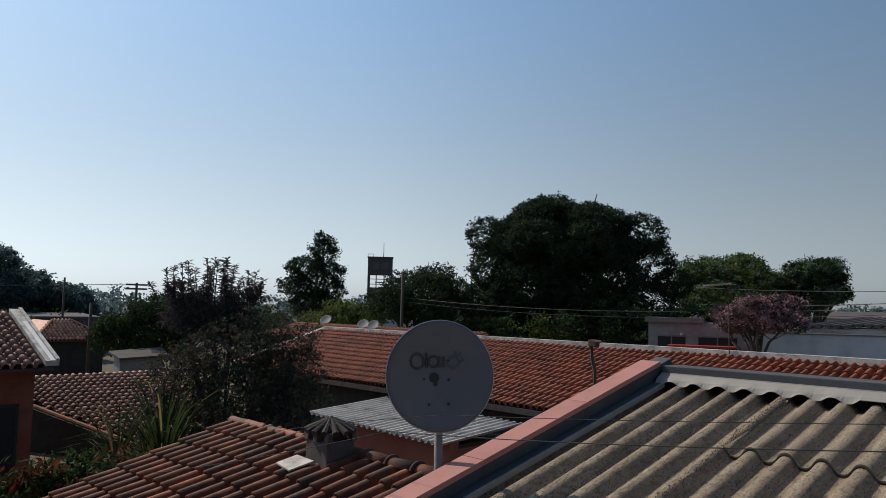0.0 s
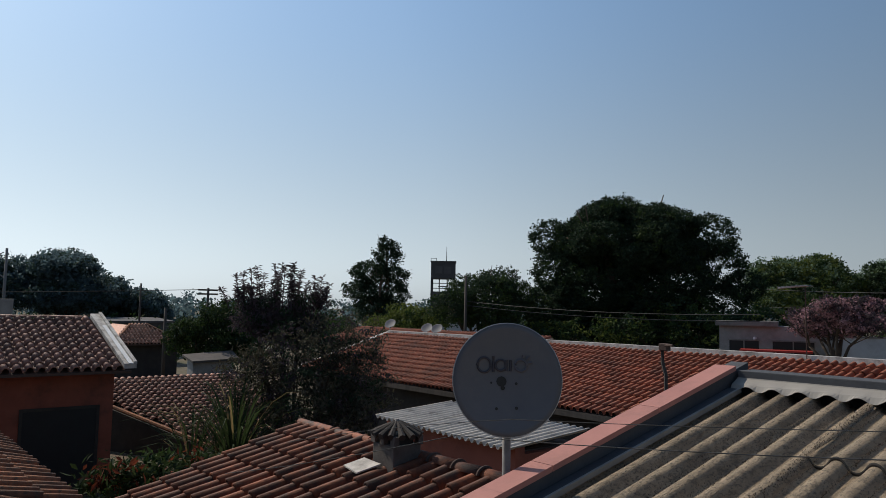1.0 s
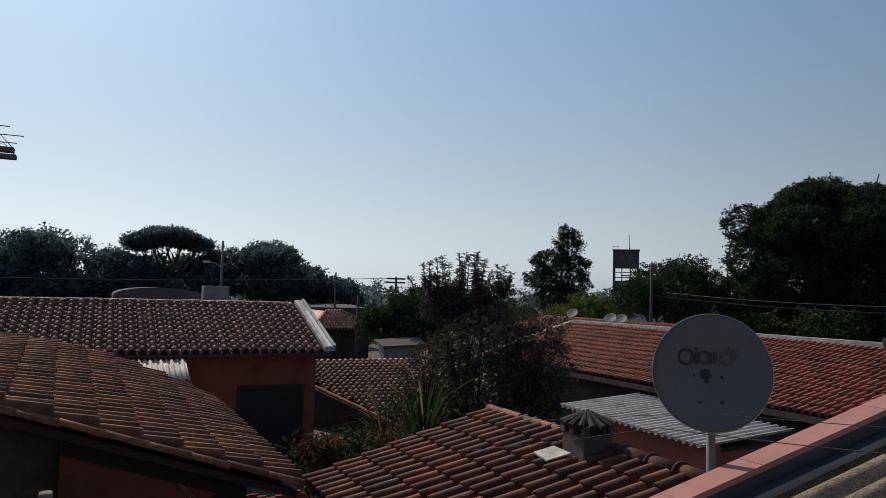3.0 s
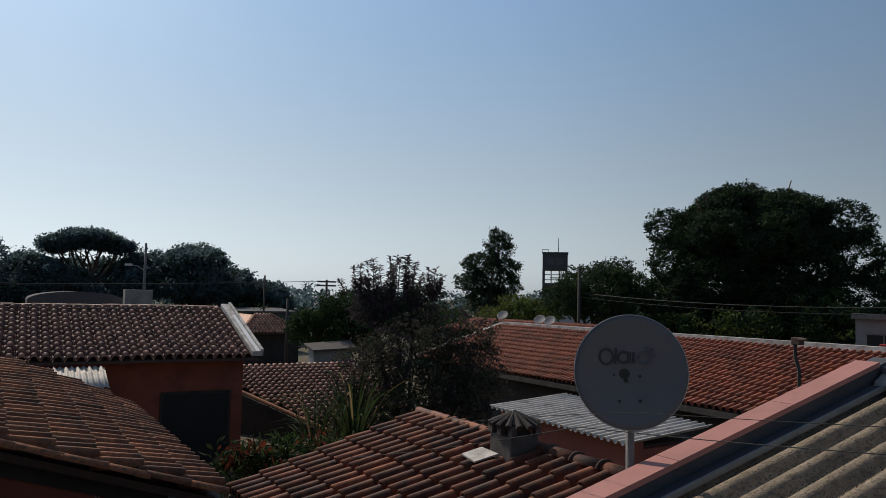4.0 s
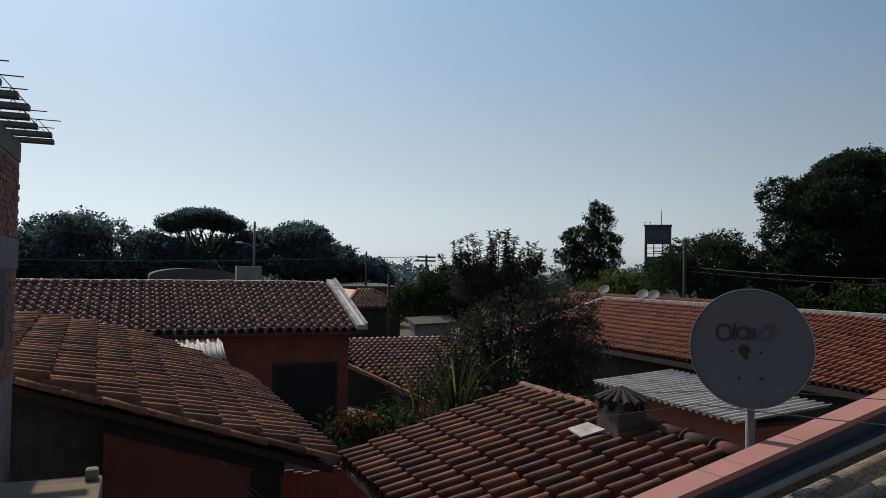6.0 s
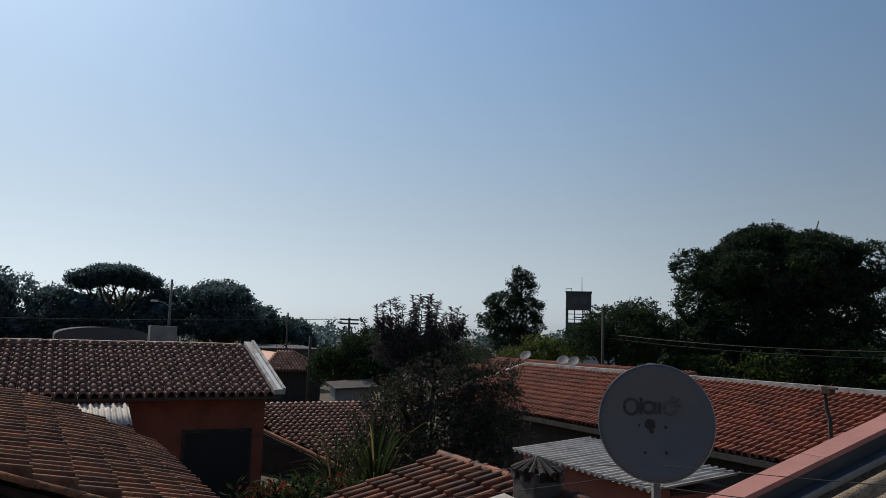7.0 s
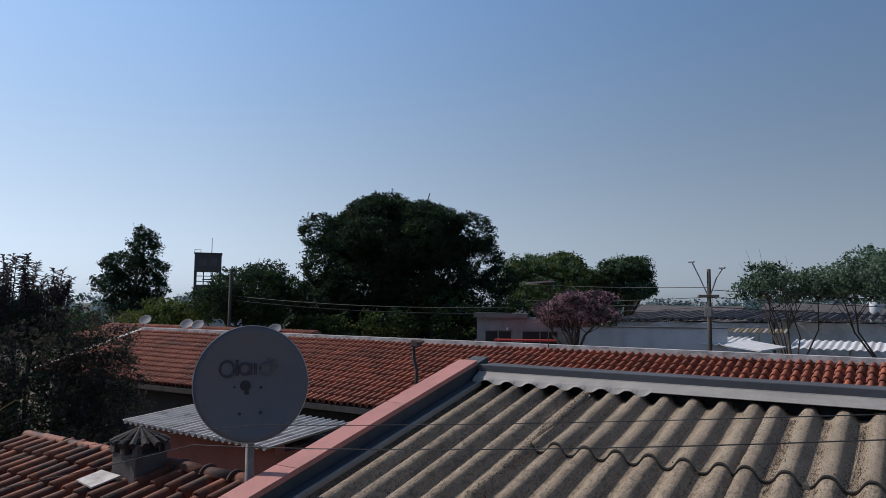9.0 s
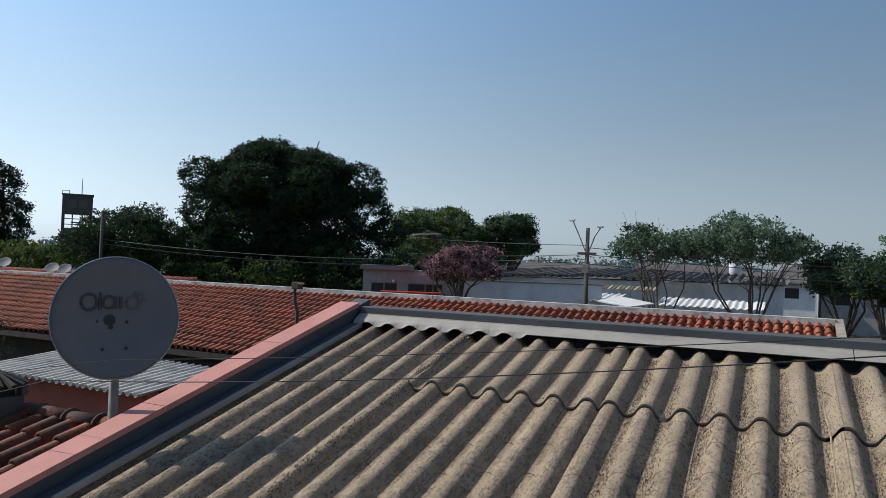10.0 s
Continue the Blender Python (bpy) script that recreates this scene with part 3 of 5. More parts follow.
# ---- satellite dish on its pole ----
def satellite_dish(name, label, centre, aim, radius, pole_foot, marked, group=""):
    aim = Vector(aim).normalized()
    t = thing(name, label, "satellite dish", pole_foot, group)
    right = Vector((0, 0, 1)).cross(aim).normalized()
    up = aim.cross(right).normalized()
    base = Matrix((right, up, aim)).transposed().to_4x4()
    base.translation = Vector(centre)

    def dish_depth(r):
        return 0.16 * radius * (r / radius) ** 2
    bm = bmesh.new()
    rings, seg = 10, 48
    layers = []
    for side in (0, 1):
        ring_v = [[bm.verts.new(base @ Vector((0, 0, -0.006 * side)))]]
        for k in range(1, rings + 1):
            r = radius * k / rings
            ring_v.append([bm.verts.new(base @ Vector((r * 0.97 * math.cos(2 * math.pi * i / seg), r * 1.0 * math.sin(2 * math.pi * i / seg), dish_depth(r) - 0.006 * side))) for i in range(seg)])
        layers.append(ring_v)
        for i in range(seg):
            bm.faces.new((ring_v[0][0], ring_v[1][i], ring_v[1][(i + 1) % seg]))
            for k in range(1, rings):
                bm.faces.new((ring_v[k][i], ring_v[k + 1][i], ring_v[k + 1][(i + 1) % seg], ring_v[k][(i + 1) % seg]))
    for i in range(seg):
        j = (i + 1) % seg
        bm.faces.new((layers[0][rings][i], layers[1][rings][i], layers[1][rings][j], layers[0][rings][j]))
    bmesh.ops.recalc_face_normals(bm, faces=bm.faces[:])
    face = part("reflector", bm, DISH, t, smooth=True)
    rim = [base @ Vector((radius * 0.97 * math.cos(2 * math.pi * i / 48), radius * math.sin(2 * math.pi * i / 48), dish_depth(radius) - 0.003)) for i in range(49)]
    part("rim", line(rim, 0.0035, 5), STEEL, t)
    foot = Vector(pole_foot)
    part("pole", tube(foot, Vector((foot.x, foot.y, centre[2])) - aim * 0.05, 0.023, 0.023, 12), POLE_STEEL, t, "grey steel pole", smooth=True)
    part("bracket", box(-0.06, 0.06, -0.1, 0.1, -0.06, -0.01, bevel=0.005), STEEL, t).matrix_basis = base
    if marked:
        for (px, py), r in (((-0.03, -0.01), 0.028), ((-0.022, -0.045), 0.012), ((0.05, -0.02), 0.008), ((0.052, -0.15), 0.009), ((-0.055, -0.155), 0.008), ((-0.085, -0.018), 0.006)):
            d = dish_depth(math.hypot(px, py))
            part("hole", tube(base @ Vector((px, py, d - 0.004)), base @ Vector((px, py, d + 0.004)), r, r, 12), BLACK, t)
        # the maker's mark as plain rings and bars in its colour
        strokes = []
        for cx, w, h, a0, a1, mat in ((-0.125, 0.036, 0.04, 0, 360, DISH_MARK), (-0.035, 0.028, 0.029, 0, 360, DISH_MARK), (0.075, 0.031, 0.031, 0, 360, DISH_FADED)):
            pts = []
            for k in range(19):
                a = radians(a0 + (a1 - a0) * k / 18)
                x, y = cx + w * math.cos(a), 0.077 + h * math.sin(a)
                pts.append(base @ Vector((x, y, dish_depth(math.hypot(x, y)) + 0.002)))
            strokes.append((pts, mat))
        for x, y0, y1, mat in ((-0.075, 0.04, 0.125, DISH_MARK), (-0.005, 0.047, 0.106, DISH_MARK), (0.018, 0.047, 0.106, DISH_MARK)):
            strokes.append(([base @ Vector((x, y, dish_depth(math.hypot(x, y)) + 0.002)) for y in (y0, (y0 + y1) / 2, y1)], mat))
        for x0, y0, x1, y1 in ((0.085, 0.118, 0.088, 0.135), (0.105, 0.11, 0.12, 0.128), (0.115, 0.09, 0.135, 0.095)):
            strokes.append(([base @ Vector((x, y, dish_depth(math.hypot(x, y)) + 0.002)) for x, y in ((x0, y0), (x1, y1))], DISH_MARK if x0 < 0.05 else DISH_FADED))
        for pts, mat in strokes:
            part("mark", line(pts, 0.0075, 6), mat, face)
    return t


DISH_C = (-2.80, 3.0, 4.238)
main_dish = satellite_dish("satellite_dish", "round grey satellite dish with faded marks on a pole", DISH_C, (2.95, -2.8, 0.45), 0.302, (-2.83, 3.03, 2.6), True)

for z in (2.75, 3.3):
    part("wall_bracket", box(-2.86, -2.765, 3.0, 3.06, z, z + 0.03), POLE_STEEL, main_dish)

# cables hanging over the corrugated roof
c = thing("cable", "thin black cable hanging over the corrugated roof", "cable", (0, 4, 4), "cables over the roof")
part("strand", line(sag((-5.6, 2.6, 3.28), (-2.75, 2.6, 3.985), 0.02, 10) + sag((-2.75, 2.6, 3.985), (3.4, 2.6, 4.95), 0.115, 24)[1:], 0.0022), BLACK, c)
c = thing("cable", "thin black cable hanging over the corrugated roof", "cable", (0, 4, 4), "cables over the roof")
part("strand", line(sag((-4.78, 2.75, 3.637), (-2.5, 2.75, 4.083), -0.02, 10) + sag((-2.5, 2.75, 4.083), (2.99, 2.75, 4.79), 0.05, 24)[1:], 0.0017), BLACK, c)

# ---- the near clay-tiled house ----
NR_Y, NR_Z, NR_S, NR_X0, NR_X1, NR_EAVE = 4.87, 3.14, 0.29, -8.60, -2.82, 2.38
near_house = thing("orange_tile_house", "low house with worn orange clay barrel tiles and a stub chimney", "house", (-6, 5, 0))
nk = math.sqrt(1 + NR_S * NR_S)


def near_surface(u, v):
    y = NR_EAVE + v / nk
    dip = 0.02 * math.sin(u * 1.3) - 0.012
    return (NR_X0 + u, y, NR_Z + (y - NR_Y) * NR_S - 0.10 + dip)


deck = part("roof", prism([(NR_X0, NR_EAVE, NR_Z + (NR_EAVE - NR_Y) * NR_S - 0.13), (NR_X1, NR_EAVE, NR_Z + (NR_EAVE - NR_Y) * NR_S - 0.13), (NR_X1, NR_Y, NR_Z - 0.13), (NR_X0, NR_Y, NR_Z - 0.13)], 0.06), RUST, near_house)
part("back_roof", prism([(NR_X0, NR_Y, NR_Z - 0.08), (NR_X1, NR_Y, NR_Z - 0.08), (NR_X1, NR_Y + 1.0, NR_Z - 0.4), (NR_X0, NR_Y + 1.0, NR_Z - 0.4)], 0.06), TILE_NEAR, near_house)
part("wall", box(NR_X0 + 0.3, NR_X1 - 0.0, NR_EAVE + 0.4, NR_Y + 0.8, 0, NR_Z - 0.98), TERRACOTTA, near_house)
part("gable", prism([(NR_X0 + 0.3, NR_EAVE + 0.4, NR_Z - 0.98), (NR_X0 + 0.45, NR_EAVE + 0.4, NR_Z - 0.98), (NR_X0 + 0.45, NR_Y, NR_Z - 0.22), (NR_X0 + 0.3, NR_Y, NR_Z - 0.22)], 1.2), TERRACOTTA, near_house)
tile_roof("near_roof", near_surface, int((NR_X1 - NR_X0) / 0.2), 7, 0.2, 0.372, TILE_NEAR, deck, 300, rise=0.54)
ridge_caps((-8.6, NR_Y, NR_Z - 0.035), (-7.0, NR_Y, NR_Z - 0.035), TILE_NEAR, deck, 0.4, 0.06)
ridge_caps((-6.15, NR_Y, NR_Z - 0.06), (-3.9, NR_Y, NR_Z - 0.06), TILE_NEAR, deck, 0.37, 0.09, flip=True)
for k in range(6):
    x = -3.92 - 0.37 * k
    pts = [(x + 0.012 * math.sin(7 * k), NR_Y + 0.10 * math.cos(a), NR_Z - 0.065 + 0.085 * math.sin(a)) for a in [math.pi * (i + 0.6) / 9.2 for i in range(9)]]
    part("ridge_joint", line(pts, 0.017, 6), TILE_JOINT, deck, "dark sooty mortar joint")
for k in range(4):
    # loose tiles laid across the end of the ridge
    part("end_tile", tube((-3.62 + 0.17 * k, NR_Y - 0.22 - 0.03 * k, NR_Z - 0.13 - 0.03 * k), (-3.70 + 0.17 * k, NR_Y + 0.20, NR_Z - 0.04 - 0.02 * k), 0.085, 0.07, 12), TILE_NEAR, deck, smooth=True)
ch = thing("chimney", "squat grey rendered chimney with a clay tile cap and flue openings", "chimney", (-6.1, 4.62, 3.0))
part("shaft", box(-6.31, -5.94, 4.48, 4.82, 2.8, 3.24, bevel=0.012), MOTTLED_RENDER, ch)
# near-black block in place of the shade between the piers
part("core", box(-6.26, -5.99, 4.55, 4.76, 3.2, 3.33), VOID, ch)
for x, y in ((-6.30, 4.50), (-6.125, 4.49), (-5.95, 4.50), (-6.30, 4.80), (-5.95, 4.80)):
    part("pier", box(x - 0.035, x + 0.035, y - 0.03, y + 0.03, 3.24, 3.335), MOTTLED_RENDER, ch)
for k in range(14):
    a = 2 * math.pi * k / 14
    part("cap_tile", tube((-6.125 + 0.27 * math.cos(a), 4.65 + 0.25 * math.sin(a), 3.33), (-6.125 + 0.03 * math.cos(a), 4.65 + 0.03 * math.sin(a), 3.45), 0.036, 0.016, 7), DARK_WALL, ch)
part("cap_knob", tube((-6.125, 4.65, 3.43), (-6.125, 4.65, 3.48), 0.04, 0.015, 8), CONCRETE, ch)
sl = part("flashing_slab", prism([(-6.5, 4.25, 2.998), (-6.17, 4.2, 2.985), (-6.1, 4.44, 3.055), (-6.44, 4.46, 3.06)], 0.015), SHEET)
tagged(sl, "pale cement slab lying on the tiles beside the chimney", "slab")

# ---- lean-to of corrugated sheet with its red wall ----
lean = thing("lean_to", "red-walled lean-to under pale grey corrugated sheets", "shed", (-7.3, 7, 0))


def lean_z(x, y):
    return 3.112 - 0.0185 * (x + 8.52) + 0.074 * (y - 5.98)


lroof = part("roof", box(-8.4, -6.0, 6.2, 7.3, 2.96, 3.0), RUST, lean)
for x0, x1 in ((-8.53, -7.62), (-7.64, -6.75), (-6.77, -5.86)):
    part("roof_sheet", wave_sheet(x0, x1, 5.98, 7.36, lean_z, 0.112, 0.022, 0.006, x0, 10, 3), SHEET, lroof, smooth=True)
part("wall", box(-8.45, -5.9, 6.12, 6.27, 0, 3.06), TERRACOTTA, lean)
part("side_wall", box(-6.05, -5.9, 6.27, 7.3, 0, 2.98), TERRACOTTA, lean)
grow(lean, 1.5)

# ---- the long red-tiled house ----
LR_Y, LR_Z, LR_EY, LR_EZ, LR_X0, LR_X1 = 17.9, 3.585, 13.78, 2.31, -25.4, 1.35
long_house = thing("long_red_tile_house", "long low house with even red clay tiles and a white ridge", "house", (-12, 16, 0))
ls = (LR_Z - LR_EZ) / (LR_Y - LR_EY)
lk = math.sqrt(1 + ls * ls)


def long_surface(u, v):
    y = LR_EY + v / lk
    return (LR_X0 + u, y, LR_EZ + (y - LR_EY) * ls - 0.06 + 0.012 * math.sin(u * 0.8))


ldeck = part("roof", prism([(LR_X0, LR_EY, LR_EZ - 0.09), (LR_X1, LR_EY, LR_EZ - 0.09), (LR_X1, LR_Y, LR_Z - 0.09), (LR_X0, LR_Y, LR_Z - 0.09)], 0.07), RUST, long_house)
part("back_roof", prism([(LR_X0, LR_Y, LR_Z - 0.05), (LR_X1, LR_Y, LR_Z - 0.05), (LR_X1, LR_Y + 4.0, LR_Z - 1.25), (LR_X0 - 2.1, LR_Y + 4.0, LR_Z - 1.25)], 0.07), TILE_LONG, long_house)
part("ridge", sloped_bar(LR_X0, LR_X1, LR_Y - 0.12, LR_Y + 0.12, lambda y: LR_Z - 0.06, lambda y: LR_Z + 0.085), VERGE, long_house, "pale mortar ridge")
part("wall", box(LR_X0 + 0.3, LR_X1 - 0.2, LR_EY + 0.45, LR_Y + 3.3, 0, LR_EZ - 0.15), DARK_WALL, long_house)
part("gutter_board", box(LR_X0, LR_X1, LR_EY - 0.02, LR_EY + 0.02, LR_EZ - 0.22, LR_EZ - 0.08), WOOD, long_house)
part("verge", sloped_bar(LR_X0 - 0.12, LR_X0 + 0.1, LR_EY, LR_Y, lambda y: LR_EZ + (y - LR_EY) * ls - 0.1, lambda y: LR_EZ + (y - LR_EY) * ls + 0.06), VERGE, long_house, "pale mortar verge")
part("end_coping", sloped_bar(LR_X1, LR_X1 + 0.16, LR_EY, LR_Y + 0.1, lambda y: 0, lambda y: LR_EZ + (y - LR_EY) * ls + 0.06), MORTAR, long_house)
tile_roof("long_roof", long_surface, int((LR_X1 - LR_X0) / 0.195), 12, 0.195, 0.36, TILE_LONG, ldeck, 300, near=(-0.5, 17.0, 4), rise=0.42, lift=0.03)

# ---- the left house ----
LH_EX, LH_EZ, LH_RX, LH_RZ, LH_Y, LH_Y0 = -18.72, 3.07, -22.33, 4.21, 5.64, -9.4
left_house = thing("brown_tile_house", "terracotta-walled house under dark brown barrel tiles", "house", (-20, 0, 0))
hs = (LH_RZ - LH_EZ) / (LH_EX - LH_RX)
hk = math.sqrt(1 + hs * hs)


def left_surface(u, v):
    x = LH_EX - v / hk
    return (x, LH_Y0 + u, LH_EZ + (LH_EX - x) * hs - 0.06 + 0.012 * math.sin(u * 2.1))


hdeck = part("roof", prism([(LH_EX, LH_Y, LH_EZ - 0.09), (LH_RX, LH_Y, LH_RZ - 0.09), (LH_RX, LH_Y0, LH_RZ - 0.09), (LH_EX, LH_Y0, LH_EZ - 0.09)], 0.06), RUST, left_house)
part("back_roof", prism([(LH_RX, LH_Y, LH_RZ - 0.06), (LH_RX, LH_Y0, LH_RZ - 0.06), (LH_RX - 3.6, LH_Y0, LH_EZ), (LH_RX - 3.6, LH_Y, LH_EZ)], 0.06), TILE_BROWN, left_house)
part("wall", box(LH_RX - 3.0, LH_EX - 0.6, LH_Y0 + 0.4, LH_Y - 0.23, 0, LH_EZ - 0.02), TERRACOTTA, left_house)
tile_roof("left_roof", left_surface, int((LH_Y - LH_Y0) / 0.24), 11, 0.24, 0.345, TILE_BROWN, hdeck, 300, near=(-19, 3, 4), rise=0.40, lift=0.018, wobble=0.004)
ridge_caps((LH_RX, LH_Y0, LH_RZ - 0.02), (LH_RX, LH_Y, LH_RZ - 0.02), TILE_BROWN, hdeck, 0.43, 0.085)
bm = prism([(LH_EX - 0.05, LH_Y - 0.16, LH_EZ + 0.08), (LH_EX - 0.05, LH_Y + 0.13, LH_EZ + 0.08), (LH_RX, LH_Y + 0.13, LH_RZ + 0.1), (LH_RX, LH_Y - 0.16, LH_RZ + 0.1)], 0.12)
part("verge_coping", bm, VERGE, left_house, "whitewashed mortar verge")
# the verge's raised outer lip and the bright metal gutter strip beside it
part("verge_lip", prism([(LH_EX - 0.05, LH_Y + 0.06, LH_EZ + 0.13), (LH_EX - 0.05, LH_Y + 0.14, LH_EZ + 0.13), (LH_RX, LH_Y + 0.14, LH_RZ + 0.15), (LH_RX, LH_Y + 0.06, LH_RZ + 0.15)], 0.06), VERGE, left_house)
part("verge_strip", prism([(LH_EX + 0.0, LH_Y - 0.07, LH_EZ + 0.095), (LH_EX + 0.0, LH_Y + 0.03, LH_EZ + 0.095), (LH_RX + 1.0, LH_Y + 0.03, LH_RZ - 0.2), (LH_RX + 1.0, LH_Y - 0.07, LH_RZ - 0.2)], 0.02), WHITE_SHEET, left_house, "bright white verge strip")
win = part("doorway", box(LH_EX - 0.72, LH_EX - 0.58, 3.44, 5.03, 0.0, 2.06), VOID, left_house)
for y0, y1, z0, z1 in ((3.37, 5.1, 2.06, 2.13), (3.37, 3.44, 0.0, 2.06), (5.03, 5.1, 0.0, 2.06)):
    part("door_frame", box(LH_EX - 0.61, LH_EX - 0.565, y0, y1, z0, z1), DARK_WALL, win)
ws = thing("translucent_sheet", "small white corrugated canopy sheet beside the terracotta wall", "roof sheet", (-17.9, 1.2, 2.5))
part("sheet", wave_sheet(-18.62, -17.39, -0.86, 2.0, lambda x, y: 2.54 + (-17.39 - x) * 0.28, 0.12, 0.018, 0.006, 0, 8, 2, along="x"), SHEET, ws, smooth=True)
for y in (-0.6, 1.8):
    part("bracket", tube((-19.3, y, 2.3), (-17.5, y, 2.52), 0.02, 0.02, 6), RUST, ws)

# ---- the old tiled roof against the brick wall ----
old_house = thing("old_tile_house", "lean house with a sagging roof of mossy old clay tiles", "house", (-8, 0, 0))
OX0, OX1, OY0 = -6.15, -9.7, -1.9


def old_edge(w, s):
    """w: 0 at the near verge, 1 at the far one; s: 0 at the eave, 1 at the top."""
    y = (1.70 + s * (OY0 - 1.70)) * (1 - w) + (1.405 + s * (OY0 - 1.405)) * w
    near_z = 2.93 + 0.33 * (1.70 - (1.70 + s * (OY0 - 1.70)))
    far_z = 3.14 + 0.86 * (1 - (1 - s) ** 2.2)
    return (OX0 + (OX1 - OX0) * w, y, near_z * (1 - w) + far_z * w)


def old_surface(u, v):
    return old_edge(u / 3.55, v / 3.65)


bm = bmesh.new()
grid = [[bm.verts.new(Vector(old_edge(i / 8, j / 8)) - Vector((0, 0, 0.05))) for i in range(9)] for j in range(9)]
for j in range(8):
    for i in range(8):
        bm.faces.new((grid[j][i], grid[j][i + 1], grid[j + 1][i + 1], grid[j + 1][i]))
odeck = part("roof", bm, RUST, old_house)
bmesh_sol = odeck.modifiers.new("thickness", "SOLIDIFY")
bmesh_sol.thickness, bmesh_sol.offset = 0.06, 0
tile_roof("old_roof", old_surface, 24, 11, 0.148, 0.325, TILE_OLD, odeck, 264, rise=0.62, wobble=0.007, lift=0.04)
ridge_caps((-6.13, 1.74, 2.955), (-6.13, -1.9, 4.12), TILE_OLD, odeck, 0.325, 0.06)
ridge_caps((-9.7, 0.75, 3.5), (-9.7, -1.6, 4.06), TILE_OLD, odeck, 0.33, 0.075)
part("wall", box(-9.6, -6.45, 0.0, 1.25, 0, 2.98), TERRACOTTA, old_house)
part("gable", sloped_bar(-6.44, -6.30, -0.12, 1.3, lambda y: 0.0, lambda y: 2.93 + 0.33 * (1.7 - y) - 0.09), TERRACOTTA, old_house)
part("far_wall", box(-9.6, -9.4, -1.9, 0.0, 0, 3.4), DARK_WALL, old_house)
part("back_wall", box(-9.6, -6.45, -2.0, -1.85, 0, 3.6), DARK_WALL, old_house)
part("infill_wall", sloped_bar(-6.62, -6.50, -1.9, -0.12, lambda y: 0.0, lambda y: 2.93 + 0.33 * (1.7 - y) - 0.12), MOTTLED_RENDER, old_house, "dark mottled plaster infill")
part("eave_band", sloped_bar(-6.445, -6.275, -0.12, 1.3, lambda y: 2.93 + 0.33 * (1.7 - y) - 0.22, lambda y: 2.93 + 0.33 * (1.7 - y) - 0.095), DARK_WALL, old_house, "dark plaster band under the eave")
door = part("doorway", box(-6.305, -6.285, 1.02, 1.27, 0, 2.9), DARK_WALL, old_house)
yf = thing("board_fence", "dull red board fence closing the gap between two houses", "fence", (-8.7, 2.0, 0))
for k in range(14):
    part("board", box(-8.72, -8.68, 1.35 + k * 0.105, 1.45 + k * 0.105, 0, 2.2 + 0.03 * math.sin(5 * k)), TERRACOTTA, yf)
lw = thing("yard_wall", "low sandy rendered wall with a broken block on top", "wall", (-4.7, -0.9, 0))
part("wall", box(-5.25, -4.2, -2.4, -0.10, 0, 3.25, bevel=0.02), SAND, lw)
part("broken_block", box(-5.2, -5.1, -0.2, -0.12, 3.25, 3.32, bevel=0.02), MORTAR, lw)
for k, (y0, z0, y1, z1) in enumerate(((0.70, 3.1, 1.45, 2.45), (0.72, 3.06, 1.5, 2.3))):
    c = thing("cable", "thin pale wire drooping on the terracotta wall", "cable", (-6.35, 1, 2.8), "wires on the wall")
    part("strand", line(sag((-6.28, y0, z0), (-6.28, y1, z1), 0.06, 8), 0.003), STEEL, c)
    grow(c, 1.35)
for ob in (old_house, yf):
    grow(ob, 1.35)

# ---- unfinished brick building with joists ----
brick_house = thing("unfinished_brick_building", "unfinished hollow-brick building with joist ends sticking out", "building", (-6, -2, 0))
bw = part("wall", box(-7.96, -3.4, -3.4, -1.0, 0, 5.72), MORTAR, brick_house)
rng = random.Random(3)
bme = mesh_of(box(-0.09, 0.09, -0.015, 0.0, -0.024, 0.024), BRICK, "brick")
for row in range(36):
    for colm in range(9):
        x, z = -7.96 + 0.1 + colm * 0.2 + (0.1 if row % 2 else 0), 3.62 + row * 0.058
        if 4.56 < z < 4.88 or z > 5.58 or (-7.2 < x and 3.9 < z < 4.6):
            continue
        b = new("brick", bme)
        b.parent = bw
        b.matrix_parent_inverse = home(bw)
        b.matrix_basis = pose(x, -0.998 + rng.uniform(0, 0.012), z, rng.uniform(-1, 1), rng.uniform(-1, 1), rng.uniform(-1.5, 1.5))
part("beam", box(-7.97, -3.4, -1.2, -0.985, 4.58, 4.86), CONCRETE, brick_house)
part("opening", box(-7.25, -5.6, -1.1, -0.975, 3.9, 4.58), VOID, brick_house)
part("top_beam", box(-7.97, -3.4, -1.2, -0.99, 5.60, 5.78), CONCRETE, brick_house)
for k in range(10):
    x = -7.98 + k * 0.42
    y_end = -0.75 + rng.uniform(-0.04, 0.06)
    j = part("joist", box(x - 0.055, x + 0.055, -2.8, y_end, 5.80, 5.845, bevel=0.008), CONCRETE, brick_house)
    part("top_bar", line([(x, -2.8, 5.96), (x, y_end + 0.02 + rng.uniform(-0.08, 0.06), 5.96)], 0.005, 5), RUST, j)
    pts = [(x, y_end - 0.02 - 0.1 * i, 5.85 if i % 2 == 0 else 5.96) for i in range(8)]
    part("lattice_bar", line(pts, 0.004, 4), RUST, j)

# ---- the small pale roof and its wall behind the plants ----
low = thing("low_tile_shed", "low shed with pale mortar-edged clay tiles", "shed", (-24, 9, 0))


def low_surface(u, v):
    return (-20.8 - v * 0.981, 5.5 + u, 0.525 + v * 0.194)


def low_verge(x):
    return 7.31 + (x + 23.85) * 0.417


def low_z(x):
    return 0.525 + (-20.8 - x) * 0.1977


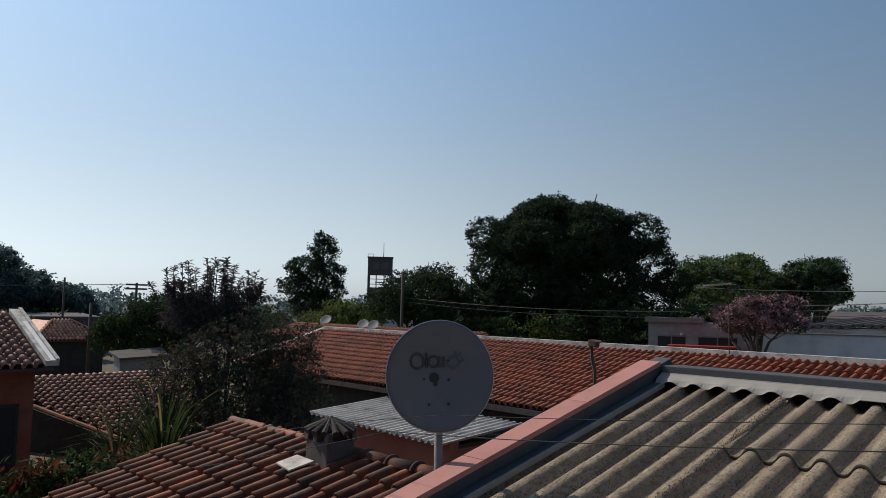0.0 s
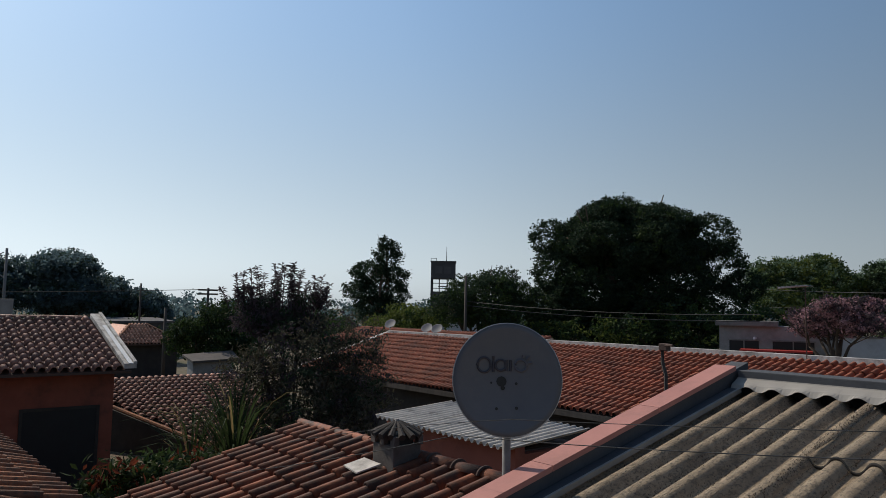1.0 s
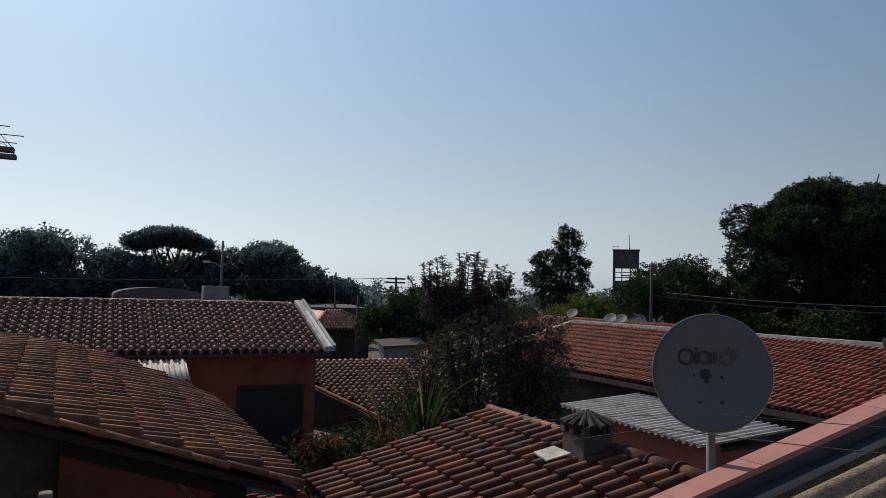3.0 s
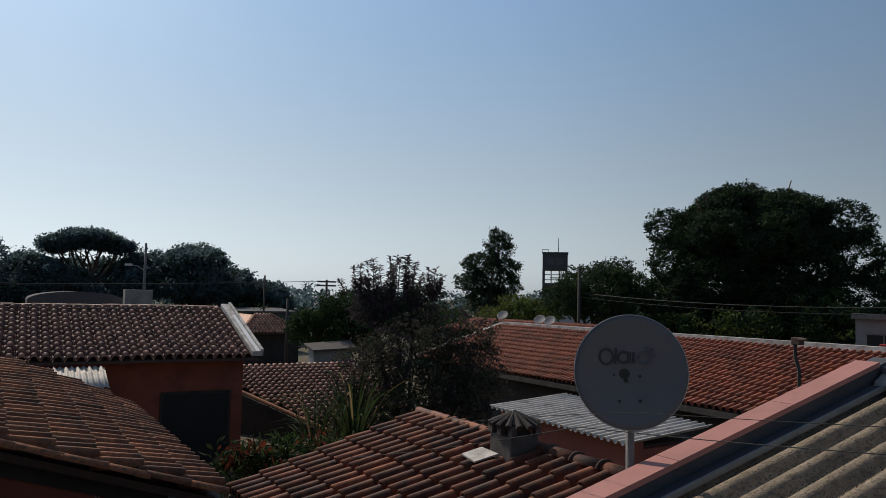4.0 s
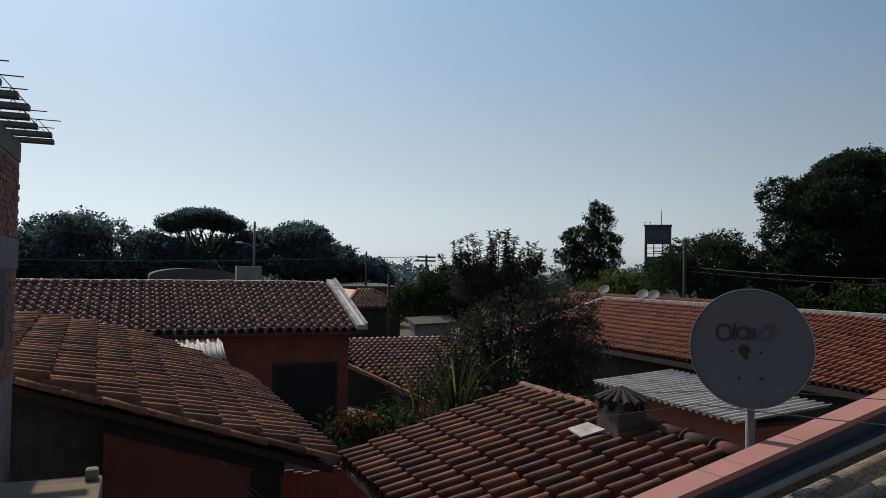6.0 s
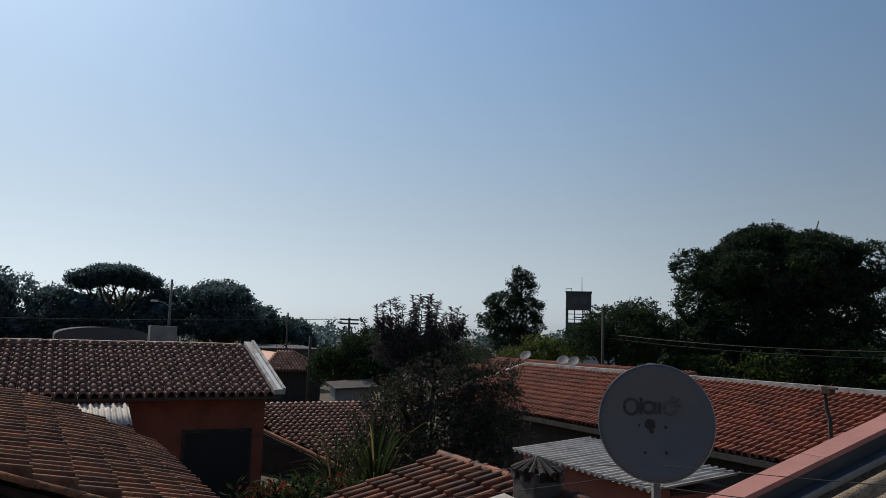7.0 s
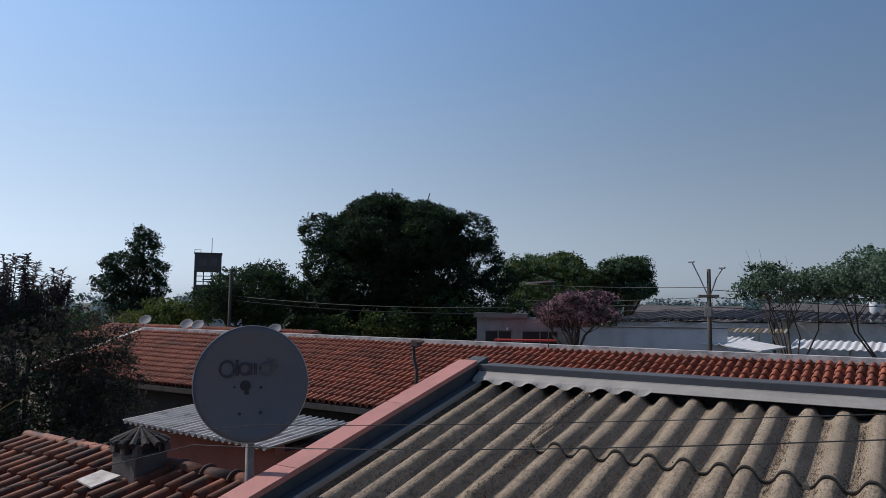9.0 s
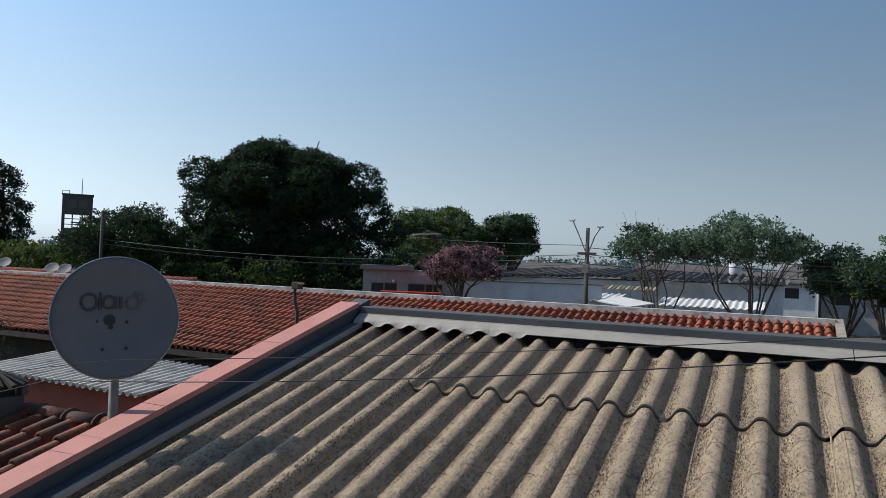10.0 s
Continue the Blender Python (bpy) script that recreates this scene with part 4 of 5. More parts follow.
corners = [(-20.8, low_verge(-20.8)), (-27.84, low_verge(-27.84)), (-27.84, 12.1), (-20.8, 12.1)]
lo = part("roof", prism([(x, y, low_z(x) - 0.04) for x, y in corners], 0.06), RUST, low)
tile_roof("low_roof", low_surface, 28, 20, 0.235, 0.355, TILE_PALE, lo, 300, rise=0.26, lift=0.06, skip=lambda u, v: 5.5 + u < low_verge(-20.8 - v * 0.981) + 0.05)
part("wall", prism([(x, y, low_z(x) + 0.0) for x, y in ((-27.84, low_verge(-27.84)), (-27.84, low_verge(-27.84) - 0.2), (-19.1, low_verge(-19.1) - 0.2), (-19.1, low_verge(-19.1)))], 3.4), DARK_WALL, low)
part("verge", line([(x, low_verge(x) - 0.08, low_z(x) + 0.03) for x in (-27.84, -23.5, -19.1)], 0.07, 8), TILE_OLD, low)
part("back_wall", box(-27.8, -21.3, 11.8, 12.05, -0.2, 0.42), DARK_WALL, low)

# ---- plants between the houses ----
def spike_plant(name, label, base, height, count, seed, mats, width=0.035, category="plant"):
    """A rosette of long folded strap leaves that rise and droop."""
    t = thing(name, label, category, (base[0], base[1], 0))
    rng = random.Random(seed)
    part("stem", tube((base[0], base[1], -0.1), (base[0], base[1], base[2] + 0.15), 0.09, 0.06, 8), BARK, t)
    for k in range(count):
        a, reach, h = rng.uniform(0, 6.28), rng.uniform(0.25, 0.75) * height, rng.uniform(0.5, 1.0) * height
        bm = bmesh.new()
        left, mid, right = [], [], []
        side = Vector((-math.sin(a), math.cos(a), 0))
        for i in range(7):
            s = i / 6
            p = Vector(base) + Vector((math.cos(a) * reach * s ** 1.5, math.sin(a) * reach * s ** 1.5, h * (1.25 * s - 0.55 * s ** 3 * (reach / height + 0.4))))
            w = width * (0.6 + 0.9 * s) * (1 - s ** 3)
            left.append(bm.verts.new(p - side * w + Vector((0, 0, w * 0.4))))
            mid.append(bm.verts.new(p))
            right.append(bm.verts.new(p + side * w + Vector((0, 0, w * 0.4))))
        for i in range(6):
            bm.faces.new((left[i], mid[i], mid[i + 1], left[i + 1]))
            bm.faces.new((mid[i], right[i], right[i + 1], mid[i + 1]))
        part("leaf", bm, mats[0] if rng.random() > 0.14 else mats[1], t)
    grow(t, 1.5)
    return t


spike_plant("spiky_plant", "tall spiky strap-leaved plant with dry lower leaves", (-11.1, 5.05, 1.55), 2.4, 120, 2, (LEAF_SPIKE, LEAF_DRY), 0.017)
spike_plant("spiky_plant", "smaller spiky plant beside the low shed wall", (-11.6, 4.55, 1.6), 1.9, 45, 8, (LEAF_SPIKE, LEAF_DRY), 0.015)
shrub = tree("garden_shrub", "leafy shrub with dry reddish leaves by the terracotta wall", (-9.3, 3.45, 1.2), [((-9.5, 3.2, 2.35), (0.35, 0.4, 0.35)), ((-9.2, 3.7, 2.3), (0.35, 0.45, 0.35)), ((-9.1, 3.1, 2.1), (0.3, 0.4, 0.4)), ((-9.4, 3.9, 2.2), (0.3, 0.35, 0.3)), ((-9.2, 2.75, 2.35), (0.3, 0.35, 0.4)), ((-9.0, 3.4, 2.5), (0.35, 0.5, 0.3)), ((-8.95, 3.9, 2.45), (0.25, 0.3, 0.25))],
     5200, 0.062, 4, [(LEAF_MID, 0.35), (LEAF_SPIKE, 0.45), (LEAF_RED, 0.2)], r=0.04, fork=0.3, category="shrub", narrow=0.35)
spike = random.Random(11)
grow(shrub, 1.5)
feathery = tree("feathery_tree", "feathery olive-brown garden tree with dark upright plumes", (-13.2, 7.6, 0),
     [((-12.9, 7.0, 3.55), (0.9, 1.0, 0.75)), ((-13.2, 8.2, 3.85), (0.9, 1.0, 0.75)), ((-12.9, 7.6, 3.1), (1.1, 1.2, 0.8)), ((-13.0, 6.3, 3.4), (0.7, 0.7, 0.7)), ((-12.8, 8.3, 3.3), (0.8, 0.8, 0.8)), ((-12.4, 7.2, 2.5), (0.9, 1.2, 0.8)), ((-13.0, 8.7, 2.7), (0.7, 0.7, 0.8)), ((-13.3, 6.3, 2.9), (0.8, 0.8, 0.8)), ((-13.0, 6.0, 2.3), (0.8, 0.8, 0.7)), ((-12.5, 7.9, 2.0), (1.0, 1.0, 0.8)), ((-12.4, 6.6, 1.9), (0.9, 0.9, 0.7))],
     32000, 0.045, 12, [(LEAF_OLIVE, 0.65), (LEAF_DARK, 0.2), (LEAF_PURPLE, 0.15)], r=0.11, fork=0.3, shell=0.3, narrow=0.3, gaps=0.15)
grow(feathery, 1.35)
plume_crown = tree("plume_tree", "dark purple-green tree with upright feathery plumes", (-14.3, 7.3, 0), [((-14.2, 6.8, 4.5), (0.5, 0.55, 0.5)), ((-14.2, 7.8, 4.55), (0.5, 0.6, 0.5)), ((-14.2, 7.3, 4.2), (0.7, 1.0, 0.6))], 9000, 0.05, 15, [(LEAF_PURPLE, 0.65), (LEAF_DARK, 0.35)], r=0.12, fork=0.5, shell=0.2, narrow=0.25, droop=0.8)
bm = bmesh.new()
for k in range(44):
    a = spike.uniform(-1, 1)
    x, y = -14.2 + spike.uniform(-0.45, 0.45), 7.3 + 1.05 * a
    top, low_end = 5.62 - 0.55 * abs(a) ** 1.6 - spike.uniform(0, 0.45), 4.55
    lean_x, lean_y = spike.uniform(-0.12, 0.12), spike.uniform(-0.12, 0.12) + 0.12 * a
    tube((x, y, low_end), (x + lean_x, y + lean_y, top), 0.014, 0.006, 4, bm)
    for n in range(46):
        s = 1 - 0.75 * spike.random() ** 1.4
        foot = Vector((x + lean_x * s, y + lean_y * s, low_end + (top - low_end) * s))
        ang, size = spike.uniform(0, 6.28), spike.uniform(0.09, 0.16)
        out = Vector((math.cos(ang), math.sin(ang), spike.uniform(-0.2, 1.3))).normalized()
        side = Vector((-math.sin(ang), math.cos(ang), 0)) * size * 0.17
        mid = foot + out * size * 0.5
        tip = foot + out * size + Vector((0, 0, -size * 0.25))
        bm.faces.new([bm.verts.new(q) for q in (foot, mid - side, tip, mid + side)])
part("plume_foliage", bm, LEAF_PURPLE, plume_crown)
grow(plume_crown, 1.35)

# ---- trees farther off ----
tree("big_mango_tree", "huge dark green spreading tree with a dense domed crown", (-27.0, 36.4, 0),
     crown_blobs((-26.8, 36.2, 8.45), (4.9, 4.9, 3.45), 46, 5, 0.27, 0.85) + [((-30.2, 33.1, 9.0), (1.4, 1.4, 1.1)), ((-29.5, 33.4, 7.0), (1.9, 1.9, 1.7)), ((-23.2, 38.9, 9.0), (1.5, 1.5, 1.4)), ((-22.8, 39.2, 7.4), (1.5, 1.5, 1.6)), ((-21.7, 40.0, 6.2), (1.1, 1.1, 0.9)), ((-28.5, 34.2, 5.2), (2.6, 2.6, 1.5)), ((-25.5, 36.2, 5.2), (2.8, 2.8, 1.4)), ((-22.7, 38.6, 5.0), (2.0, 2.0, 1.4)), ((-29.6, 33.0, 4.6), (2.2, 2.0, 1.5)), ((-26.5, 35.0, 3.6), (2.6, 2.2, 1.2)), ((-27.6, 34.0, 6.2), (2.8, 2.4, 1.8)), ((-24.6, 36.4, 6.3), (2.8, 2.4, 1.8)), ((-23.6, 36.8, 3.7), (2.6, 2.2, 1.3)), ((-29.0, 32.4, 3.2), (2.2, 2.0, 1.2))],
     300000, 0.075, 21, [(LEAF_DARK, 0.85), (LEAF_MID, 0.15)], r=0.55, fork=0.4, shell=0.72, narrow=0.5)
tree("rounded_tree", "dense dark tree leaning beside the big one", (-31.5, 28.5, 0), crown_blobs((-31.0, 28.6, 4.9), (3.1, 3.1, 2.5), 13, 8, 0.42), 34000, 0.07, 22, [(LEAF_DARK, 0.6), (LEAF_MID, 0.4)], r=0.25)
tree("slim_tree", "slim dark tree with an open ragged crown", (-45.6, 30.6, 0), [((-45.0, 31.2, 8.6), (1.1, 1.1, 1.0)), ((-45.6, 30.0, 7.2), (1.5, 1.5, 0.9)), ((-45.0, 31.6, 7.1), (1.3, 1.3, 0.8)), ((-45.9, 29.6, 5.8), (1.5, 1.5, 0.9)), ((-45.0, 31.8, 5.6), (1.3, 1.3, 1.0)), ((-45.5, 30.6, 4.5), (1.8, 1.8, 1.0)), ((-44.8, 30.9, 9.4), (0.6, 0.6, 0.5))],
     22000, 0.085, 23, [(LEAF_DARK, 0.9), (LEAF_BLUE, 0.1)], r=0.2, fork=0.5, shell=0.35, gaps=0.1)
tree("light_green_tree", "broad yellow-green tree behind the sheds", (-25, 54.5, 0), crown_blobs((-25.2, 54.6, 6.0), (4.8, 4.8, 3.6), 26, 3, 0.32), 60000, 0.10, 24, [(LEAF_YELLOW, 0.3), (LEAF_MID, 0.4), (LEAF_AIRY, 0.3)], r=0.3)
tree("dark_green_tree", "dark green tree with layered branches", (-19.8, 56.8, 0), crown_blobs((-20.0, 56.9, 6.6), (2.9, 2.9, 3.1), 22, 4, 0.34, 0.55), 36000, 0.09, 25, [(LEAF_DARK, 0.25), (LEAF_MID, 0.35), (LEAF_AIRY, 0.4)], r=0.28, shell=0.4)
tree("pink_flowering_tree", "pink flowering tree spreading over the grey shed", (-13.5, 32.3, 0), crown_blobs((-13.5, 32.4, 4.45), (2.1, 2.0, 1.25), 12, 6, 0.42), 20000, 0.06, 26, [(FLOWER, 0.52), (LEAF_PURPLE, 0.48)], r=0.14, fork=0.5, shell=0.45, gaps=0.15)
tree("street_tree", "airy green street tree with several bare stems", (-4.9, 38, 0), crown_blobs((-5.4, 37.8, 5.75), (2.4, 2.2, 1.45), 14, 7, 0.36), 9500, 0.085, 27, [(LEAF_AIRY, 0.7), (LEAF_BLUE, 0.3)], r=0.085, fork=0.22, shell=0.3, gaps=0.25, group="street trees")
tree("street_tree", "taller airy green street tree with forked stems", (-0.9, 38.6, 0), crown_blobs((-1.0, 38.3, 6.1), (3.4, 3.0, 1.9), 18, 9, 0.33), 15000, 0.085, 28, [(LEAF_AIRY, 0.75), (LEAF_BLUE, 0.25)], r=0.10, fork=0.2, shell=0.3, gaps=0.25, group="street trees")
tree("street_tree", "low dense dark green street tree", (3.2, 39.5, 0), crown_blobs((3.0, 39.5, 4.7), (1.9, 1.9, 1.5), 10, 10, 0.42), 7500, 0.10, 29, [(LEAF_BLUE, 0.5), (LEAF_MID, 0.2), (LEAF_AIRY, 0.3)], r=0.12, fork=0.35, group="street trees")
tree("street_tree", "round green street tree near the white house", (6.6, 40.5, 0), crown_blobs((6.4, 40.4, 5.0), (2.6, 2.4, 1.7), 12, 12, 0.42), 10000, 0.11, 30, [(LEAF_MID, 0.4), (LEAF_AIRY, 0.6)], r=0.15, fork=0.35, group="street trees")
tree("street_tree", "tall rounded green tree far along the street", (9.6, 47, 0), crown_blobs((9.6, 47, 5.8), (3.2, 2.6, 2.2), 12, 13, 0.42), 9000, 0.13, 31, [(LEAF_MID, 0.4), (LEAF_AIRY, 0.6)], r=0.2, fork=0.35, group="street trees")
tree("yellow_shrub", "yellow-green bushy shrub before the water tower", (-38.5, 28.3, 0), crown_blobs((-38.5, 28.4, 3.7), (2.8, 2.8, 1.3), 10, 14, 0.45), 8000, 0.11, 32, [(LEAF_YELLOW, 0.8), (LEAF_MID, 0.2)], r=0.12, category="shrub")
tree("hedge_trees", "sunlit green bushes under the big tree", (-22, 33.5, 0), [((-24.5, 32.5, 3.6), (2.0, 1.6, 0.9)), ((-21.0, 34.2, 3.7), (2.0, 1.6, 1.0)), ((-18.5, 36.0, 3.9), (2.0, 1.6, 1.1)), ((-27.5, 30.5, 3.3), (2.2, 1.6, 0.8)), ((-16.5, 38.5, 4.2), (2.2, 1.6, 1.4)), ((-22.5, 35.5, 4.6), (1.8, 1.6, 0.9))], 15000, 0.10, 33, [(LEAF_MID, 0.5), (LEAF_YELLOW, 0.25), (LEAF_DARK, 0.25)], r=0.12, category="shrub")
tree("round_bush", "rounded mid-green bushy tree behind the roofs", (-34.7, 13.9, 0), crown_blobs((-34.7, 14.1, 2.9), (2.3, 2.2, 2.1), 14, 16, 0.42), 22000, 0.07, 34, [(LEAF_MID, 0.7), (LEAF_DARK, 0.3)], r=0.1, category="shrub")
far_crowns = (("dark domed tree on the skyline", (-69.5, -5.2), 5.4, (5.6, 5.9, 4.7), 0.36), ("dark low tree on the skyline", (-69.5, -12.5), 5.2, (4.8, 4.8, 3.8), 0.36),
              ("dark domed tree with gaps of sky", (-69.0, 14.0), 6.1, (5.4, 5.6, 4.4), 0.34), ("lower dark trees between the domed ones", (-70.5, 2.2), 5.0, (4.6, 4.2, 3.6), 0.36),
              ("lower dark trees between the domed ones", (-70.5, 8.0), 4.8, (4.6, 4.4, 3.6), 0.36), ("low dark tree at the edge of the skyline group", (-71, 20.5), 3.8, (4.0, 4.0, 2.4), 0.4))
for k, (label, (x, y), z, rad, small) in enumerate(far_crowns):
    tree("skyline_tree", label, (x, y, 0), crown_blobs((x, y, z), rad, 20, 40 + k, small), 42000, 0.15, 50 + k, [(LEAF_HAZED, 0.75), (LEAF_BLUE, 0.25)], r=0.3, fork=0.45, shell=0.3, group="skyline trees")
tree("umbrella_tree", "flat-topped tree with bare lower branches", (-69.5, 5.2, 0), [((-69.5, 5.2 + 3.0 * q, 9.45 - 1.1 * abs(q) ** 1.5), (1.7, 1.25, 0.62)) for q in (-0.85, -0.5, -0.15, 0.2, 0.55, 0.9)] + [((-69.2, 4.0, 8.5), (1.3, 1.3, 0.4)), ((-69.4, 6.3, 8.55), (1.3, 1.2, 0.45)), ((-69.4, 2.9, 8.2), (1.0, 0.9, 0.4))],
     26000, 0.12, 57, [(LEAF_HAZED, 0.75), (LEAF_BLUE, 0.25)], r=0.3, fork=0.5, shell=0.3, group="skyline trees")

# low woods along the horizon
rng = random.Random(77)
blobs = []
for k in range(120):
    a = radians(rng.uniform(-14, 112))
    d = rng.uniform(150, 420)
    h = rng.uniform(1.5, 3.6) + d * 0.008
    blobs.append(((-math.sin(a) * d, math.cos(a) * d, h * 0.5 + 0.6), (d * 0.035, d * 0.035, h)))
woods = new("far_woods", leaf_cloud(blobs, 60000, 0.75, 91, [(LEAF_HAZED, 0.8), (LEAF_BLUE, 0.2)], shell=0.5))
tagged(woods, "low woods along the horizon with haze-tinted leaves", "woods", kind="stuff")
blobs = []
for k in range(60):
    a = radians(rng.uniform(60, 112))
    d = rng.uniform(60, 88)
    blobs.append(((-math.sin(a) * d, math.cos(a) * d, 2.2), (d * 0.05, d * 0.05, rng.uniform(1.2, 2.2))))
for k in range(36):
    a = radians(rng.uniform(14, 62))
    d = rng.uniform(60, 95)
    blobs.append(((-math.sin(a) * d, math.cos(a) * d, 2.2), (d * 0.045, d * 0.045, rng.uniform(1.2, 2.4))))
woods = new("back_gardens_greenery", leaf_cloud(blobs, 70000, 0.16, 92, [(LEAF_DARK, 0.5), (LEAF_MID, 0.5)], shell=0.4))
tagged(woods, "dark greenery of back gardens beyond the roofs", "greenery", kind="stuff")

# ---- water tower ----
tw = thing("water_tower", "dark square concrete water tower with an open frame below the tank", "tower", (-79.5, 66.4, 0))
TX, TY = -80.65, 65.35
e1, e2 = Vector((0.64, 0.77, 0)), Vector((-0.77, 0.64, 0))


def turned(x0, x1, y0, y1, z0, z1, bm=None, bevel=0.0):
    own = box(x0, x1, y0, y1, z0, z1, None, bevel)
    own.transform(Matrix(((e1.x, e2.x, 0, TX), (e1.y, e2.y, 0, TY), (0, 0, 1, 0), (0, 0, 0, 1))))
    return merge(bm, own)


part("tank", turned(-1.72, 1.72, -1.72, 1.72, 8.8, 11.15, bevel=0.05), TOWER, tw)
part("tank_lid", turned(-1.8, 1.8, -1.8, 1.8, 11.15, 11.28), TOWER, tw)
for cx in (-0.62, 0.62):
    part("emblem", turned(cx - 0.5, cx + 0.5, -1.76, -1.725, 9.5, 10.5, bevel=0.015), TOWER_MARK, tw, "faded emblem")
for x in (-1.6, 1.6):
    for y in (-1.6, 1.6):
        part("column", turned(x - 0.13, x + 0.13, y - 0.13, y + 0.13, 0, 8.8), TOWER, tw)
for x in (-0.55, 0.55):
    part("column", turned(x - 0.07, x + 0.07, -0.5, -0.36, 6.9, 8.8), TOWER, tw)
part("base_block", turned(-1.7, 1.7, -1.7, 1.7, 0, 7.0), TOWER, tw)
for z in (7.4, 8.1):
    part("rail", turned(-1.65, 1.65, -1.7, -1.63, z, z + 0.1), TOWER, tw)
part("platform", turned(-0.7, 0.7, -0.6, 0.4, 7.7, 7.82), TOWER, tw)
part("mast", tube((TX + 0.3, TY + 0.3, 11.2), (TX + 0.3, TY + 0.3, 13.4), 0.06, 0.03, 6), TOWER, tw)
part("guard_rail", turned(-1.75, -0.9, -1.75, -1.7, 11.6, 11.66), TOWER, tw)
for x in (-1.72, -0.95):
    part("guard_post", turned(x - 0.03, x + 0.03, -1.75, -1.69, 11.28, 11.66), TOWER, tw)

# ---- poles, lamps and wires ----
def pole(name, label, at, top, r=0.11, mat=WOOD, group="poles"):
    t = thing(name, label, "pole", (at[0], at[1], 0), group)
    part("shaft", tube((at[0], at[1], -0.2), (at[0], at[1], top), r, r * 0.7, 10), mat, t, smooth=True)
    return t


pole("utility_pole", "dark bare utility pole beside the trees", (-26.9, 23.4), 6.25, 0.085)
p = pole("utility_pole", "wooden utility pole with two crossarms", (-39.0, 15.3), 5.52, 0.09)
for z in (5.2, 5.42):
    part("crossarm", box(-39.05, -38.95, 14.75, 15.85, z - 0.05, z + 0.04), WOOD, p)
pole("utility_pole", "thin distant pole with a wire", (-52, 15.6), 6.0, 0.09)
pole("utility_pole", "slender dark post among the gardens", (-39.4, 13.2), 4.42, 0.11)
sp = pole("street_lamp_pole", "tall slim street lamp pole before the domed trees", (-58.5, 8.4), 8.3, 0.12, POLE_GREY)
part("lamp_arm", line([(-58.5, 8.4, 6.2), (-58.5, 7.9, 6.55), (-58.5, 7.5, 6.6)], 0.04), STEEL, sp)
part("lamp_head", box(-58.65, -58.35, 7.0, 7.5, 6.55, 6.7, bevel=0.04), WHITE_PAINT, sp)
lp = pole("street_lamp_pole", "concrete street pole with two angled lamp arms", (-7.2, 31.4), 6.25, 0.11, WOOD)
for sx, zt in ((-0.62, 6.55), (0.60, 6.28)):
    arm = part("lamp_arm", line([(-7.2, 31.4, 5.05), (-7.2 + sx * 0.55, 31.3, 5.9), (-7.2 + sx, 31.2, zt)], 0.03, 6), STEEL, lp)
    part("lamp_head", box(-7.2 + sx - 0.16, -7.2 + sx + 0.10, 31.13, 31.27, zt - 0.04, zt + 0.06, bevel=0.03), WHITE_PAINT, arm)
part("crossarm", box(-7.6, -6.8, 31.3, 31.4, 5.1, 5.2), WOOD, lp)
part("pole_box", box(-7.35, -7.05, 31.15, 31.3, 4.3, 4.7, bevel=0.02), POLE_GREY, lp)
WIRES = (((-7.2, 31.4, 5.5), (-45, 62, 8.5), 0.6), ((-7.2, 31.4, 5.1), (-45, 62, 6.9), 0.8), ((-7.2, 31.4, 4.9), (-45, 62, 6.4), 0.8), ((-7.2, 31.4, 4.7), (-45, 62, 5.6), 0.8),
         ((-7.2, 31.4, 5.4), (26, 40, 5.2), 0.5), ((-7.2, 31.4, 5.1), (26, 40, 4.9), 0.5), ((-7.2, 31.4, 4.7), (26, 40, 4.6), 0.4),
         ((-39, 15.3, 5.45), (-56, -28, 5.6), 0.6), ((-58.5, 8.4, 5.1), (-45, -22, 6.0), 0.5), ((-58.5, 8.4, 4.7), (-45, -22, 5.4), 0.4), ((-26.9, 23.4, 5.0), (-14, 27, 4.6), 0.2), ((-26.9, 23.4, 4.8), (-14, 27, 4.35), 0.2))
for p, q, d in WIRES:
    w = thing("power_line", "thin dark overhead power line", "power line", p, "power lines")
    part("strand", line(sag(p, q, d, 12), 0.010 + 0.00012 * Vector(p).length, 4), BLACK, w)

# roof aerial, post and far satellite dishes on the long roof
an = thing("roof_aerial", "thin mast with a flat comb television aerial", "aerial", (-8.0, 17.75, 3.5))
part("mast", tube((-8.0, 17.75, 3.2), (-8.0, 17.75, 5.34), 0.013, 0.011, 6), RUST, an)
part("boom", tube((-7.95, 17.75, 5.31), (-8.6, 17.63, 5.25), 0.017, 0.017, 6), STEEL, an)
for k in range(6):
    x = -7.98 - 0.11 * k
    part("rod", tube((x, 17.45, 5.305 - 0.006 * k), (x + 0.04, 18.02, 5.305 - 0.006 * k), 0.009, 0.009, 4), STEEL, an)
bp = thing("service_post", "crooked dark service post with a cable bracket", "post", (-3.4, 5.62, 0))
part("shaft", line([(-3.50, 5.5, 0), (-3.50, 5.5, 4.1), (-3.53, 5.5, 4.2), (-3.53, 5.5, 4.33)], 0.016, 7), WOOD, bp)
part("bracket", box(-3.55, -3.47, 5.47, 5.53, 4.30, 4.36, bevel=0.008), RUST, bp)
part("bracket_arm", tube((-3.56, 5.5, 4.34), (-3.40, 5.45, 4.35), 0.012, 0.01, 6), RUST, bp)
for at in ((-26.3, 20.6, 3.72), (-25.75, 20.75, 3.70), (-28.2, 19.9, 3.86), (-21.6, 21.2, 3.62)):
    satellite_dish("satellite_dish", "small far satellite dish standing on the red roof", at, (0.35, -0.6, 0.72), 0.27, (at[0] - 0.05, at[1], 2.9), False, "far satellite dishes")

